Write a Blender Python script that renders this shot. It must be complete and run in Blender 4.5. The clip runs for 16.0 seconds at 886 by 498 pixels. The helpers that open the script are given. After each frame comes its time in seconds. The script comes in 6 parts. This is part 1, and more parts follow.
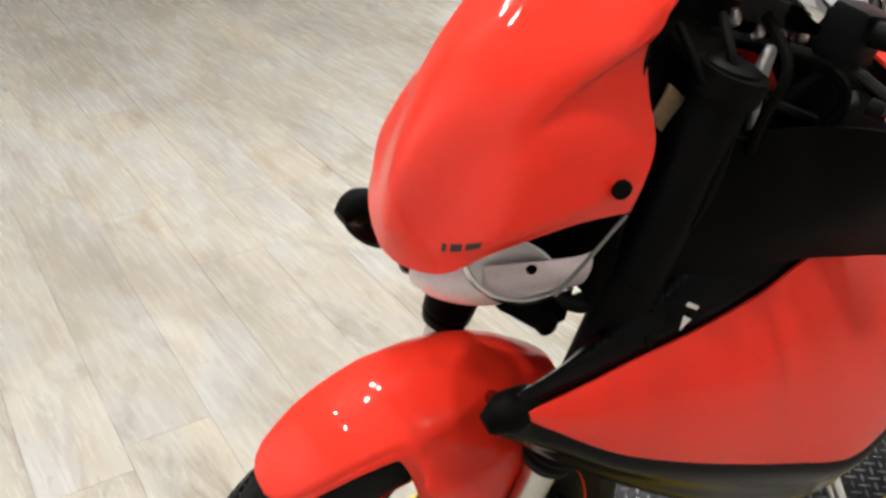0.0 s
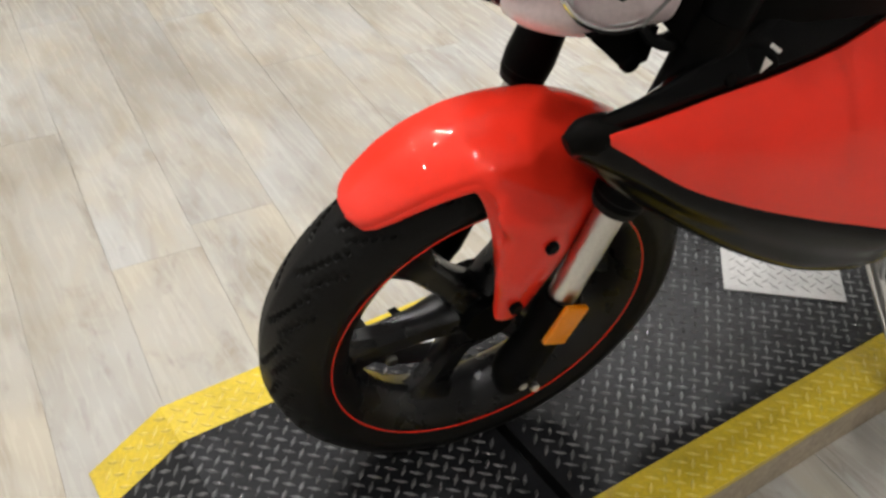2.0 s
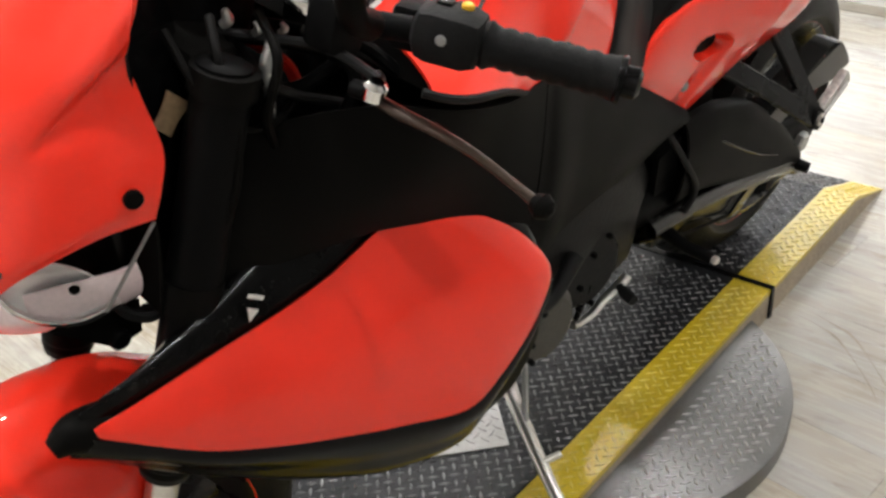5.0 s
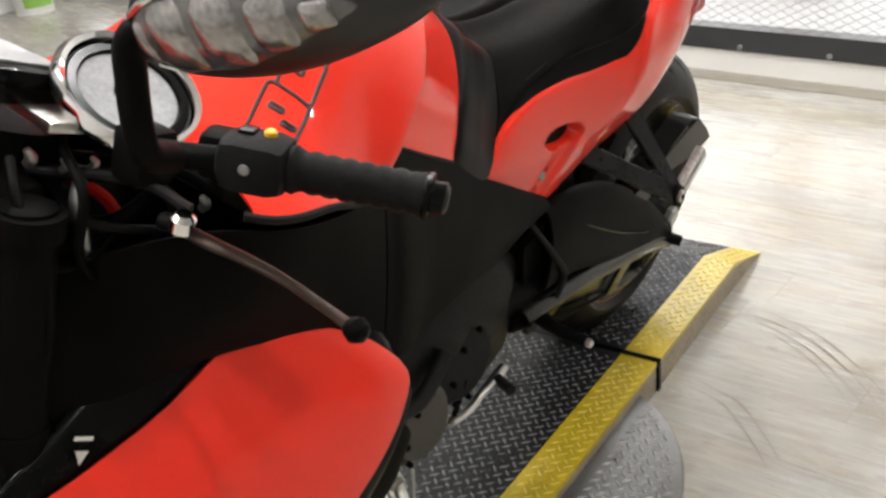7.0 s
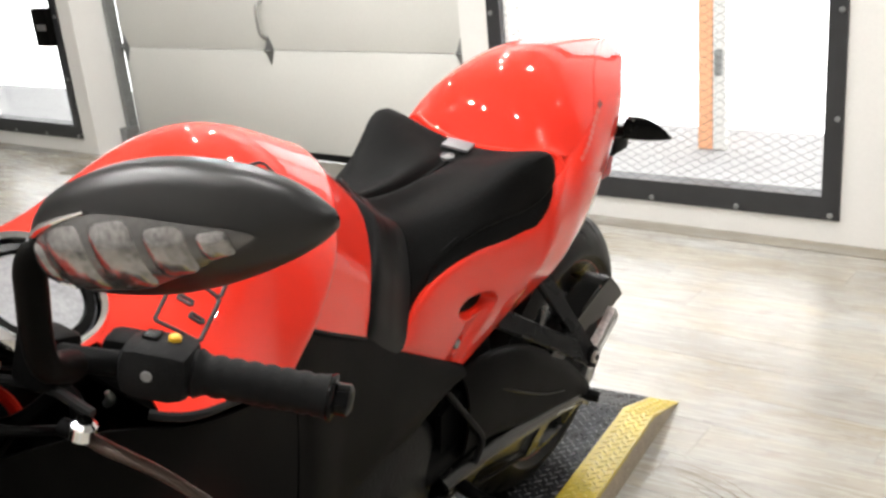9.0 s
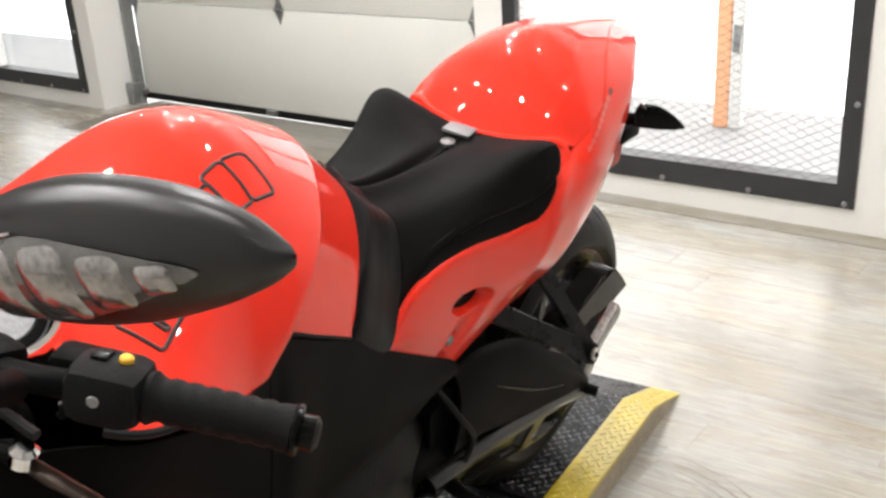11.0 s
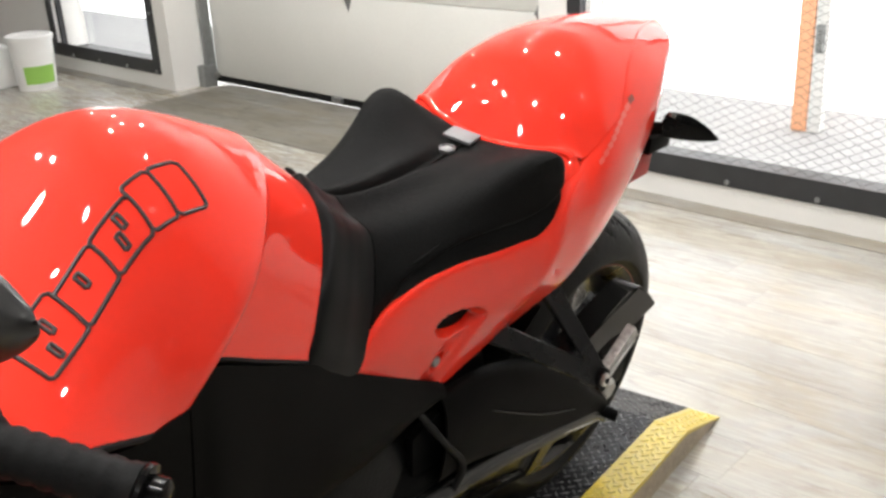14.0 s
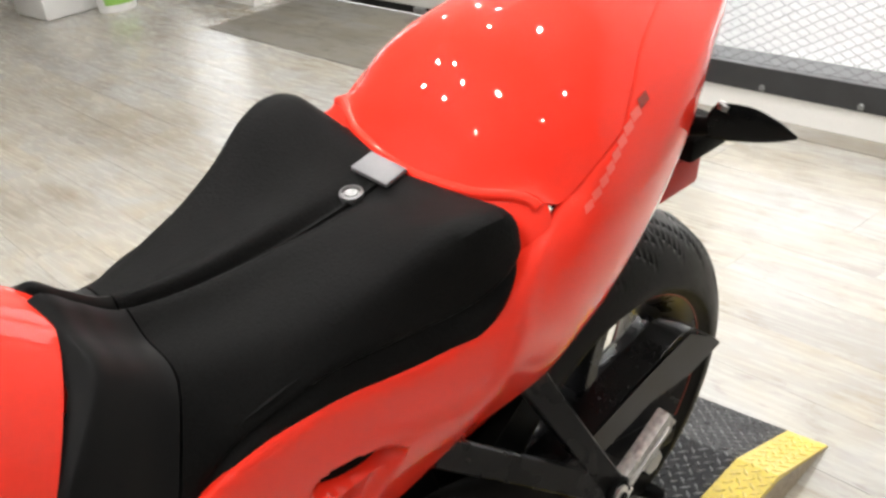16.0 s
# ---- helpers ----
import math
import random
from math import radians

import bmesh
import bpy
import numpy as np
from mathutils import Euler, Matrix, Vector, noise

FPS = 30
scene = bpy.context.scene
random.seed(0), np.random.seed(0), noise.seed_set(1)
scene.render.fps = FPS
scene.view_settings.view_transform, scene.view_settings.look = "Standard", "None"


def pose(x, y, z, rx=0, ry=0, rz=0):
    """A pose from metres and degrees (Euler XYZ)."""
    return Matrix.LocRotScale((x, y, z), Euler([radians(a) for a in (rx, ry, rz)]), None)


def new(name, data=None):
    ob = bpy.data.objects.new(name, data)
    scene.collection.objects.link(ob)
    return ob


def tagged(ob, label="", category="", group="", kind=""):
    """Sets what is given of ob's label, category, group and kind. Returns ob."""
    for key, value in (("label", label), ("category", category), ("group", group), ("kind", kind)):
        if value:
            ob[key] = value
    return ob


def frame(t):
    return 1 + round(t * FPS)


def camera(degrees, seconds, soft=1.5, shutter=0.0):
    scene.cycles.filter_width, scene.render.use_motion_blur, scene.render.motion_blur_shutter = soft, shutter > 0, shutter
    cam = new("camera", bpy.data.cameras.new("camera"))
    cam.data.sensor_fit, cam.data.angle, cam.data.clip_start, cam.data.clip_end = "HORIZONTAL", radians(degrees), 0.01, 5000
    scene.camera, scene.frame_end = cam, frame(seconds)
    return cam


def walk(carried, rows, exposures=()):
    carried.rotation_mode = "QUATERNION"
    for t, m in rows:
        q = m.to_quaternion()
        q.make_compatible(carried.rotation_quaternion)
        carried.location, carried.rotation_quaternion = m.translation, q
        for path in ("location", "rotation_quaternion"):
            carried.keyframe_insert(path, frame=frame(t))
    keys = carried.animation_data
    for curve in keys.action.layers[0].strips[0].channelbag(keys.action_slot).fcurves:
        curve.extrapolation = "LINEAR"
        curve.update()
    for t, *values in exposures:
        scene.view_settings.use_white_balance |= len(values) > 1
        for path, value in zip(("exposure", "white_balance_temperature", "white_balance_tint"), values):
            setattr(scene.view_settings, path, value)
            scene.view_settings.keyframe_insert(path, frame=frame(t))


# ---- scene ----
cam = camera(48.10, 16.0, soft=2.8)
# seconds, eye x y z in metres, Euler x y z in degrees
PATH = [
    (0.0, -1.9676, -0.6092, 1.3239, 60.219, 1.329, -33.945),
    (0.5, -2.0464, -0.6771, 1.2971, 57.615, 0.599, -33.487),
    (1.0, -2.0528, -0.6763, 1.2697, 53.516, -0.568, -31.981),
    (1.5, -2.0505, -0.6774, 1.2444, 51.579, -0.470, -31.318),
    (2.0, -2.0620, -0.6747, 1.2385, 52.294, -0.239, -30.263),
    (2.5, -2.0695, -0.6530, 1.2251, 51.064, 1.202, -29.607),
    (3.0, -2.0677, -0.6558, 1.2386, 52.232, 0.340, -30.624),
    (3.5, -1.9972, -0.6892, 1.2787, 56.199, 1.201, -32.436),
    (4.0, -1.8663, -0.7443, 1.3312, 61.519, 3.185, -37.598),
    (4.5, -1.8151, -0.7854, 1.3418, 61.524, 4.484, -42.460),
    (4.7, -1.8044, -0.7865, 1.3290, 59.237, 3.916, -44.782),
    (6.8, -1.7149, -0.8411, 1.3351, 61.578, 6.001, -54.187),
    (7.0, -1.7114, -0.8418, 1.3486, 63.066, 5.845, -53.349),
    (7.5, -1.7040, -0.8438, 1.3551, 63.795, 5.420, -55.048),
    (8.0, -1.6923, -0.8531, 1.3688, 66.446, 5.422, -56.648),
    (8.5, -1.6870, -0.8574, 1.3877, 69.056, 5.159, -57.215),
    (9.0, -1.6924, -0.8610, 1.4029, 70.503, 5.010, -57.472),
    (9.2, -1.6970, -0.8592, 1.4075, 70.926, 5.027, -56.512),
    (11.3, -1.5512, -0.8188, 1.4186, 67.448, 2.444, -55.975),
    (11.5, -1.5171, -0.8130, 1.4075, 67.178, 0.952, -54.352),
    (12.0, -1.5517, -0.8217, 1.4061, 68.007, 4.868, -53.581),
    (12.5, -1.6574, -0.8502, 1.4071, 67.712, 5.083, -57.702),
    (13.0, -1.7183, -0.8592, 1.4147, 68.923, 7.370, -60.369),
    (13.5, -1.6752, -0.8614, 1.3919, 66.479, 5.732, -59.096),
    (14.0, -1.4305, -0.8761, 1.4098, 67.973, 2.639, -50.839),
    (14.5, -1.3077, -0.8963, 1.3940, 63.591, 7.123, -50.913),
    (15.0, -1.1275, -0.7413, 1.4025, 62.826, 5.000, -49.669),
    (15.5, -1.0139, -0.6645, 1.4164, 62.975, 2.881, -53.054),
    (16.0, -0.8323, -0.6990, 1.3903, 62.007, 7.182, -43.921),
]
# the clip darkens a little while it looks down at the wheel
walk(cam, [(t, pose(x, y, z, rx, ry, rz)) for t, x, y, z, rx, ry, rz in PATH],
     exposures=[(0.0, -0.05), (1.0, -0.25), (3.0, -0.25), (4.0, 0.0), (7.0, 0.0), (8.5, 0.0), (12.0, 0.0), (14.5, -0.05), (16.0, 0.05)])
LAMP_WATTS = 23.0

# ---------------------------------------------------------------- world and light
world = bpy.data.worlds.new("sky")
scene.world = world
world.use_nodes = True
wn = world.node_tree.nodes
sky = wn.new("ShaderNodeTexSky")
sky.sky_type = "NISHITA"
sky.sun_disc = False
sky.sun_elevation, sky.sun_rotation = radians(35), radians(200)
world.node_tree.links.new(sky.outputs[0], wn["Background"].inputs[0])
wn["Background"].inputs[1].default_value = 0.1

sun_data = bpy.data.lights.new("sun", "SUN")
sun_data.energy, sun_data.angle, sun_data.color = 1.5, radians(12), (1, 0.97, 0.93)
sun = new("sun", sun_data)
sun.matrix_world = pose(0, 0, 8, 55, 0, 160)


# ---------------------------------------------------------------- materials
def mat(name, colour, rough=0.5, metal=0.0, coat=0.0, spread=0.06, scale=8.0, bump=0.0, bump_scale=200.0,
        stretch=(1, 1, 1), rough_spread=0.08, random_spread=0.0, spec=0.5, coat_rough=0.04, ior=1.5):
    """A surface with colour and gloss varied at two scales and a fine relief."""
    m = bpy.data.materials.new(name)
    m.use_nodes = True
    n, l = m.node_tree.nodes, m.node_tree.links
    b = n["Principled BSDF"]
    b.inputs["Metallic"].default_value = metal
    b.inputs["Coat Weight"].default_value = coat
    b.inputs["Coat Roughness"].default_value = coat_rough
    b.inputs["Specular IOR Level"].default_value = spec
    b.inputs["IOR"].default_value = ior
    tc = n.new("ShaderNodeTexCoord")
    mp = n.new("ShaderNodeMapping")
    mp.inputs["Scale"].default_value = stretch
    l.new(tc.outputs["Object"], mp.inputs[0])
    big = n.new("ShaderNodeTexNoise")
    big.inputs["Scale"].default_value, big.inputs["Detail"].default_value = scale, 5
    l.new(mp.outputs[0], big.inputs["Vector"])
    fine = n.new("ShaderNodeTexNoise")
    fine.inputs["Scale"].default_value, fine.inputs["Detail"].default_value = bump_scale, 3
    l.new(mp.outputs[0], fine.inputs["Vector"])
    add = n.new("ShaderNodeMath")
    add.operation = "ADD"
    l.new(big.outputs[0], add.inputs[0])
    l.new(fine.outputs[0], add.inputs[1])
    val = n.new("ShaderNodeMapRange")
    val.inputs[1].default_value, val.inputs[2].default_value = 0.6, 1.4
    val.inputs[3].default_value, val.inputs[4].default_value = 1 - spread, 1 + spread
    l.new(add.outputs[0], val.inputs[0])
    out = val.outputs[0]
    if random_spread:
        info = n.new("ShaderNodeObjectInfo")
        rr = n.new("ShaderNodeMapRange")
        rr.inputs[3].default_value, rr.inputs[4].default_value = 1 - random_spread, 1 + random_spread
        l.new(info.outputs["Random"], rr.inputs[0])
        mu = n.new("ShaderNodeMath")
        mu.operation = "MULTIPLY"
        l.new(out, mu.inputs[0])
        l.new(rr.outputs[0], mu.inputs[1])
        out = mu.outputs[0]
    mixc = n.new("ShaderNodeVectorMath")
    mixc.operation = "SCALE"
    mixc.inputs[0].default_value = colour
    l.new(out, mixc.inputs["Scale"])
    l.new(mixc.outputs[0], b.inputs["Base Color"])
    ro = n.new("ShaderNodeMapRange")
    ro.inputs[1].default_value, ro.inputs[2].default_value = 0.3, 0.7
    ro.inputs[3].default_value, ro.inputs[4].default_value = max(0.02, rough - rough_spread * rough), min(1, rough + rough_spread * rough)
    l.new(big.outputs[0], ro.inputs[0])
    l.new(ro.outputs[0], b.inputs["Roughness"])
    if bump:
        bp = n.new("ShaderNodeBump")
        bp.inputs["Strength"].default_value, bp.inputs["Distance"].default_value = 1.0, bump
        l.new(fine.outputs[0], bp.inputs["Height"])
        l.new(bp.outputs[0], b.inputs["Normal"])
    return m


def glow(name, colour, strength):
    m = bpy.data.materials.new(name)
    m.use_nodes = True
    b = m.node_tree.nodes["Principled BSDF"]
    b.inputs["Base Color"].default_value = (*colour, 1)
    b.inputs["Emission Color"].default_value = (*colour, 1)
    b.inputs["Emission Strength"].default_value = strength
    return m


def glass(name, colour=(1, 1, 1), rough=0.02):
    m = bpy.data.materials.new(name)
    m.use_nodes = True
    b = m.node_tree.nodes["Principled BSDF"]
    b.inputs["Base Color"].default_value = (*colour, 1)
    b.inputs["Transmission Weight"].default_value = 1.0
    b.inputs["Roughness"].default_value = rough
    b.inputs["IOR"].default_value = 1.3
    return m


def wood_planks(name, gain=1.0, gloss=0.0):
    """Weathered oak boards: each its own tone between cream and grey brown, long streaks, fine grain, knots."""
    m = bpy.data.materials.new(name)
    m.use_nodes = True
    n, l = m.node_tree.nodes, m.node_tree.links
    b = n["Principled BSDF"]
    info, geo = n.new("ShaderNodeObjectInfo"), n.new("ShaderNodeNewGeometry")

    def calc(op, a, c=None):
        q = n.new("ShaderNodeMath")
        q.operation = op
        for k, v in enumerate((a, c)):
            if v is None:
                continue
            if isinstance(v, (int, float)):
                q.inputs[k].default_value = v
            else:
                l.new(v, q.inputs[k])
        return q.outputs[0]

    def blend(f, a, c):
        q = n.new("ShaderNodeMix")
        q.data_type = "RGBA"
        l.new(f, q.inputs[0])
        for k, v in ((6, a), (7, c)):
            if isinstance(v, tuple):
                q.inputs[k].default_value = (*v, 1)
            else:
                l.new(v, q.inputs[k])
        return q.outputs[2]

    def span(v, a, c, lo=0.0, hi=1.0):
        q = n.new("ShaderNodeMapRange")
        for k, x in enumerate((a, c, lo, hi)):
            q.inputs[k + 1].default_value = x
        l.new(v, q.inputs[0])
        return q.outputs[0]

    own = calc("ADD", info.outputs["Random"], geo.outputs["Random Per Island"])
    tone, hue = calc("FRACT", calc("MULTIPLY", own, 13.7)), calc("FRACT", calc("MULTIPLY", own, 5.3))
    off = n.new("ShaderNodeCombineXYZ")
    l.new(calc("MULTIPLY", own, 37.0), off.inputs[0])
    l.new(calc("MULTIPLY", own, 91.0), off.inputs[1])
    pos = n.new("ShaderNodeVectorMath")
    pos.operation = "ADD"
    l.new(geo.outputs["Position"], pos.inputs[0])
    l.new(off.outputs[0], pos.inputs[1])

    def tex(sx, sy, sc, det, dist=0.0, each=True, rough=0.55):
        mp = n.new("ShaderNodeMapping")
        mp.inputs["Scale"].default_value = (sx, sy, 1)
        l.new(pos.outputs[0] if each else geo.outputs["Position"], mp.inputs[0])
        t = n.new("ShaderNodeTexNoise")
        t.inputs["Scale"].default_value, t.inputs["Detail"].default_value, t.inputs["Distortion"].default_value = sc, det, dist
        t.inputs["Roughness"].default_value = rough
        l.new(mp.outputs[0], t.inputs["Vector"])
        return t.outputs[0]

    grain = tex(1.0, 0.06, 90, 5, 0.4)
    streak = tex(1.0, 0.16, 11, 6, 1.0, rough=0.60)
    cloud = tex(1.0, 0.45, 4.5, 5, 0.8, rough=0.60)
    blotch = tex(1.0, 0.38, 9.0, 7, 0.6, rough=0.68)
    fleck = tex(1.0, 0.30, 34, 4, 0.5, rough=0.6)
    wide = tex(1.0, 0.6, 1.6, 4, 0.4, each=False, rough=0.6)
    col = blend(span(cloud, 0.40, 0.62), FLOOR_LIGHT, FLOOR_CREAM)
    col = blend(span(tone, 0.0, 1.0, 0.0, 0.42), col, FLOOR_GREY)
    col = blend(span(calc("MULTIPLY", hue, wide), 0.20, 0.60, 0.0, 0.5), col, FLOOR_CREAM)
    col = blend(span(streak, 0.50, 0.72, 0.0, 0.45), col, FLOOR_BROWN)
    col = blend(span(blotch, 0.54, 0.70, 0.0, 0.60), col, FLOOR_BROWN)
    col = blend(span(wide, 0.48, 0.66, 0.0, 0.46), col, FLOOR_BROWN)
    col = blend(span(fleck, 0.58, 0.76, 0.0, 0.45), col, FLOOR_DARK)
    col = blend(span(grain, 0.54, 0.80, 0.0, 0.25), col, FLOOR_DARK)
    vo = n.new("ShaderNodeTexVoronoi")
    mp = n.new("ShaderNodeMapping")
    mp.inputs["Scale"].default_value = (1.0, 0.55, 1)
    l.new(pos.outputs[0], mp.inputs[0])
    vo.inputs["Scale"].default_value = 4.2
    l.new(mp.outputs[0], vo.inputs["Vector"])
    col = blend(span(vo.outputs["Distance"], 0.035, 0.11, 0.55, 0.0), col, FLOOR_DARK)
    sc = n.new("ShaderNodeVectorMath")
    sc.operation = "SCALE"
    sc.inputs["Scale"].default_value = gain
    l.new(col, sc.inputs[0])
    l.new(sc.outputs[0], b.inputs["Base Color"])
    b.inputs["Specular IOR Level"].default_value = 0.50 if not gloss else 0.12
    l.new(span(grain, 0.0, 1.0, 0.23 + gloss, 0.31 + gloss), b.inputs["Roughness"])
    bp = n.new("ShaderNodeBump")
    bp.inputs["Strength"].default_value, bp.inputs["Distance"].default_value = 0.10, 0.0005
    l.new(streak, bp.inputs["Height"])
    l.new(bp.outputs[0], b.inputs["Normal"])
    return m


FLOOR_LIGHT, FLOOR_GREY, FLOOR_CREAM = (0.475, 0.468, 0.442), (0.370, 0.356, 0.326), (0.480, 0.437, 0.352)
FLOOR_BROWN, FLOOR_DARK = (0.225, 0.188, 0.136), (0.13, 0.11, 0.085)
OAK = wood_planks("pale_oak", 0.90)
BROWN_BOARDS = wood_planks("brown_boards", 0.50, 0.30)
TAN_STRIP = wood_planks("tan_wood_strip", 0.74, 0.22)
RED = mat("red_gloss_paint", (0.84, 0.031, 0.014), 0.45, coat=1.0, coat_rough=0.015, spec=0.05, spread=0.03, scale=3)
RED.node_tree.nodes["Principled BSDF"].inputs["Coat IOR"].default_value = 1.44
BLACK_PLASTIC = mat("black_moulded_plastic", (0.0036, 0.0034, 0.0030), 0.50, ior=1.11, spread=0.15, bump=0.0003, bump_scale=500)
BLACK_GLOSS = mat("black_gloss_plastic", (0.003, 0.003, 0.003), 0.18, ior=1.20, spread=0.1)
BLACK_ENAMEL = mat("black_mirror_enamel", (0.004, 0.004, 0.0035), 0.26, ior=1.48, spread=0.1, scale=6)
SATIN_BLACK = mat("satin_black_vinyl", (0.005, 0.005, 0.005), 0.38, ior=1.22, spread=0.15)
MIRROR_SHELL = mat("satin_black_mirror_shell", (0.006, 0.006, 0.006), 0.34, spec=0.5, spread=0.1)
BLACK_METAL = mat("black_painted_metal", (0.0034, 0.0034, 0.0034), 0.45, ior=1.11, spread=0.2, scale=20)
RUBBER = mat("tyre_rubber", (0.0065, 0.0063, 0.0058), 0.46, ior=1.24, spread=0.25, scale=25, bump=0.0005, bump_scale=300)
GRIP = mat("grip_rubber", (0.006, 0.006, 0.006), 0.6, ior=1.2, spread=0.2, scale=30, bump=0.0006, bump_scale=250)
VINYL = mat("seat_vinyl", (0.0042, 0.0042, 0.0040), 0.66, ior=1.16, spread=0.6, scale=22, bump=0.0010, bump_scale=300)
CHROME = mat("polished_chrome", (0.8, 0.8, 0.8), 0.08, metal=1.0, spread=0.03)
ALU = mat("brushed_aluminium", (0.62, 0.61, 0.58), 0.3, metal=1.0, spread=0.1, scale=15, bump=0.0002, bump_scale=300)
STEEL = mat("dull_steel", (0.42, 0.42, 0.41), 0.42, metal=1.0, spread=0.2, scale=30)
WORN_ALU = mat("scuffed_bare_metal", (0.40, 0.385, 0.36), 0.5, metal=0.35, spread=0.5, scale=60, bump=0.0008, bump_scale=120)
BADGE_METAL = mat("dull_badge_metal", (0.22, 0.22, 0.22), 0.45, metal=0.8, spread=0.3, scale=60)
ENGINE_GREY = mat("dull_grey_engine_casting", (0.045, 0.041, 0.033), 0.45, spread=0.35, scale=25, bump=0.0006, bump_scale=180)
ENGINE = mat("engine_casting", (0.006, 0.006, 0.006), 0.4, ior=1.2, spread=0.3, scale=25, bump=0.0006, bump_scale=180)
WHEEL_BLACK = mat("satin_black_wheel_casting", (0.006, 0.006, 0.0065), 0.28, ior=1.38, spread=0.25, scale=30)
BRAKE = mat("brake_disc_steel", (0.30, 0.30, 0.31), 0.35, metal=0.9, spread=0.15, scale=30)
ORANGE = mat("orange_reflector", (0.80, 0.24, 0.0), 0.3, coat=0.0, bump=0.0006, bump_scale=220)
RED_LENS = mat("red_lens", (0.42, 0.018, 0.014), 0.35, ior=1.3)
CLEAR = glass("clear_lens")
SMOKE = mat("signal_lens_cells", (0.10, 0.098, 0.096), 0.2, metal=0.4, coat=1.0, spread=0.2, scale=40)
GREY_TAB = mat("grey_satin_tab", (0.16, 0.16, 0.165), 0.45)
CELL = mat("signal_cell_grey", (0.26, 0.25, 0.245), 0.2, metal=0.8, coat=1.0, spread=0.6, scale=90)
INK = mat("black_decal", (0.02, 0.012, 0.012), 0.4)
INK_RED = mat("dark_red_decal", (0.22, 0.03, 0.02), 0.4)
PALE_DECAL = mat("pale_decal", (0.80, 0.095, 0.070), 0.4, coat=0.8)
GAP_WHITE = mat("bright_gap_white", (0.75, 0.75, 0.72), 0.5)
LEVER_BRONZE = mat("worn_bronze_lever", (0.040, 0.027, 0.019), 0.34, metal=0.6, spread=0.3, scale=40)
TAN_METAL = mat("tan_metal_bracket", (0.17, 0.115, 0.06), 0.5, metal=0.3, spread=0.4, scale=40)
BRASS = mat("yellow_switch", (0.75, 0.42, 0.02), 0.4)
PLATE_BLACK = mat("black_painted_tread_plate", (0.015, 0.0155, 0.017), 0.32, ior=1.25, spread=0.35, scale=9, bump=0.0005, bump_scale=150)
PLATE_YELLOW = mat("yellow_painted_tread_plate", (0.60, 0.44, 0.015), 0.34, coat=0.75, coat_rough=0.26, spread=0.25, scale=12, bump=0.0005, bump_scale=150)
PLATE_SHINE = mat("tread_plate_bright_reflection", (0.46, 0.455, 0.44), 0.4, spread=0.2, scale=14, bump=0.0004, bump_scale=180)
PLATE_BARE = mat("bare_tread_plate", (0.17, 0.17, 0.168), 0.36, metal=0.85, spread=0.2, scale=14, bump=0.0004, bump_scale=180)
# tread colours lighter than their plates: the glints are put into them
TREAD_GLINT = mat("tread_steel_glint", (0.62, 0.62, 0.62), 0.3, metal=0.9, spread=0.3, scale=40)
TREAD_YELLOW = mat("yellow_tread_glint", (0.70, 0.56, 0.12), 0.28, spread=0.25, scale=40)
RAMP_SIDE = mat("raw_ramp_edge", (0.36, 0.30, 0.22), 0.6, spread=0.3, scale=14, bump=0.0008, bump_scale=90)
WALL_PAINT = mat("white_wall_paint", (0.78, 0.77, 0.74), 0.6, spread=0.03, scale=2, bump=0.0006, bump_scale=90)
DOOR_PAINT = mat("garage_door_paint", (0.70, 0.70, 0.66), 0.5, spread=0.03, scale=3, bump=0.0008, bump_scale=60)
FRAME_BLACK = mat("black_steel_frame", (0.035, 0.036, 0.038), 0.45, metal=0.3, spread=0.2, scale=12)
MESH_BLACK = mat("expanded_metal", (0.05, 0.05, 0.052), 0.5, metal=0.4)
GALV = mat("galvanised_steel", (0.30, 0.31, 0.31), 0.45, metal=0.8, spread=0.2, scale=40)
RUBBER_SEAL = mat("rubber_seal", (0.008, 0.008, 0.008), 0.6, ior=1.25)
CEILING = mat("ceiling_paint", (0.74, 0.74, 0.73), 0.8, spread=0.03, scale=2)
GREY_WALL = mat("grey_wall_paint", (0.24, 0.24, 0.23), 0.7, spread=0.05, scale=2)
DARK_WALL = mat("back_wall_paint", (0.62, 0.61, 0.59), 0.7, spread=0.05, scale=2)
PLASTIC_WHITE = mat("white_bucket_plastic", (0.75, 0.75, 0.73), 0.4)
GREEN_LABEL = mat("green_label", (0.28, 0.52, 0.10), 0.5)
POST_ORANGE = mat("orange_post_paint", (0.85, 0.43, 0.24), 0.6)
GROUND = mat("pale_concrete_yard", (0.36, 0.36, 0.355), 0.9, spread=0.1, scale=1, bump=0.002, bump_scale=20)
# glow of the sheet that stands in for the bright outdoors
OUTDOOR_GLOW = glow("outdoor_glow", (1.0, 1.0, 1.0), 2.4)
LAMP_GLOW = glow("lamp_face", (1.0, 0.95, 0.88), 40)
# pink reflections of red panels and floor are put into the bowl's colour
PALE_BOWL = mat("lamp_bowl_pink_reflection", (0.78, 0.66, 0.68), 0.30, coat=1.0, spread=0.12, scale=30)
LENS_FILM = glass("lens_film", (1, 1, 1), 0.03)
LENS_FILM.node_tree.nodes["Principled BSDF"].inputs["IOR"].default_value = 1.08
# white colour carries the light that the reflector would throw back
LAMP_WHITE = mat("lamp_reflector_shine", (0.85, 0.84, 0.84), 0.3, metal=0.3, coat=0.6)
DIAL = mat("dial_face", (0.30, 0.30, 0.31), 0.4, coat=0.2, spread=0.3, scale=30)


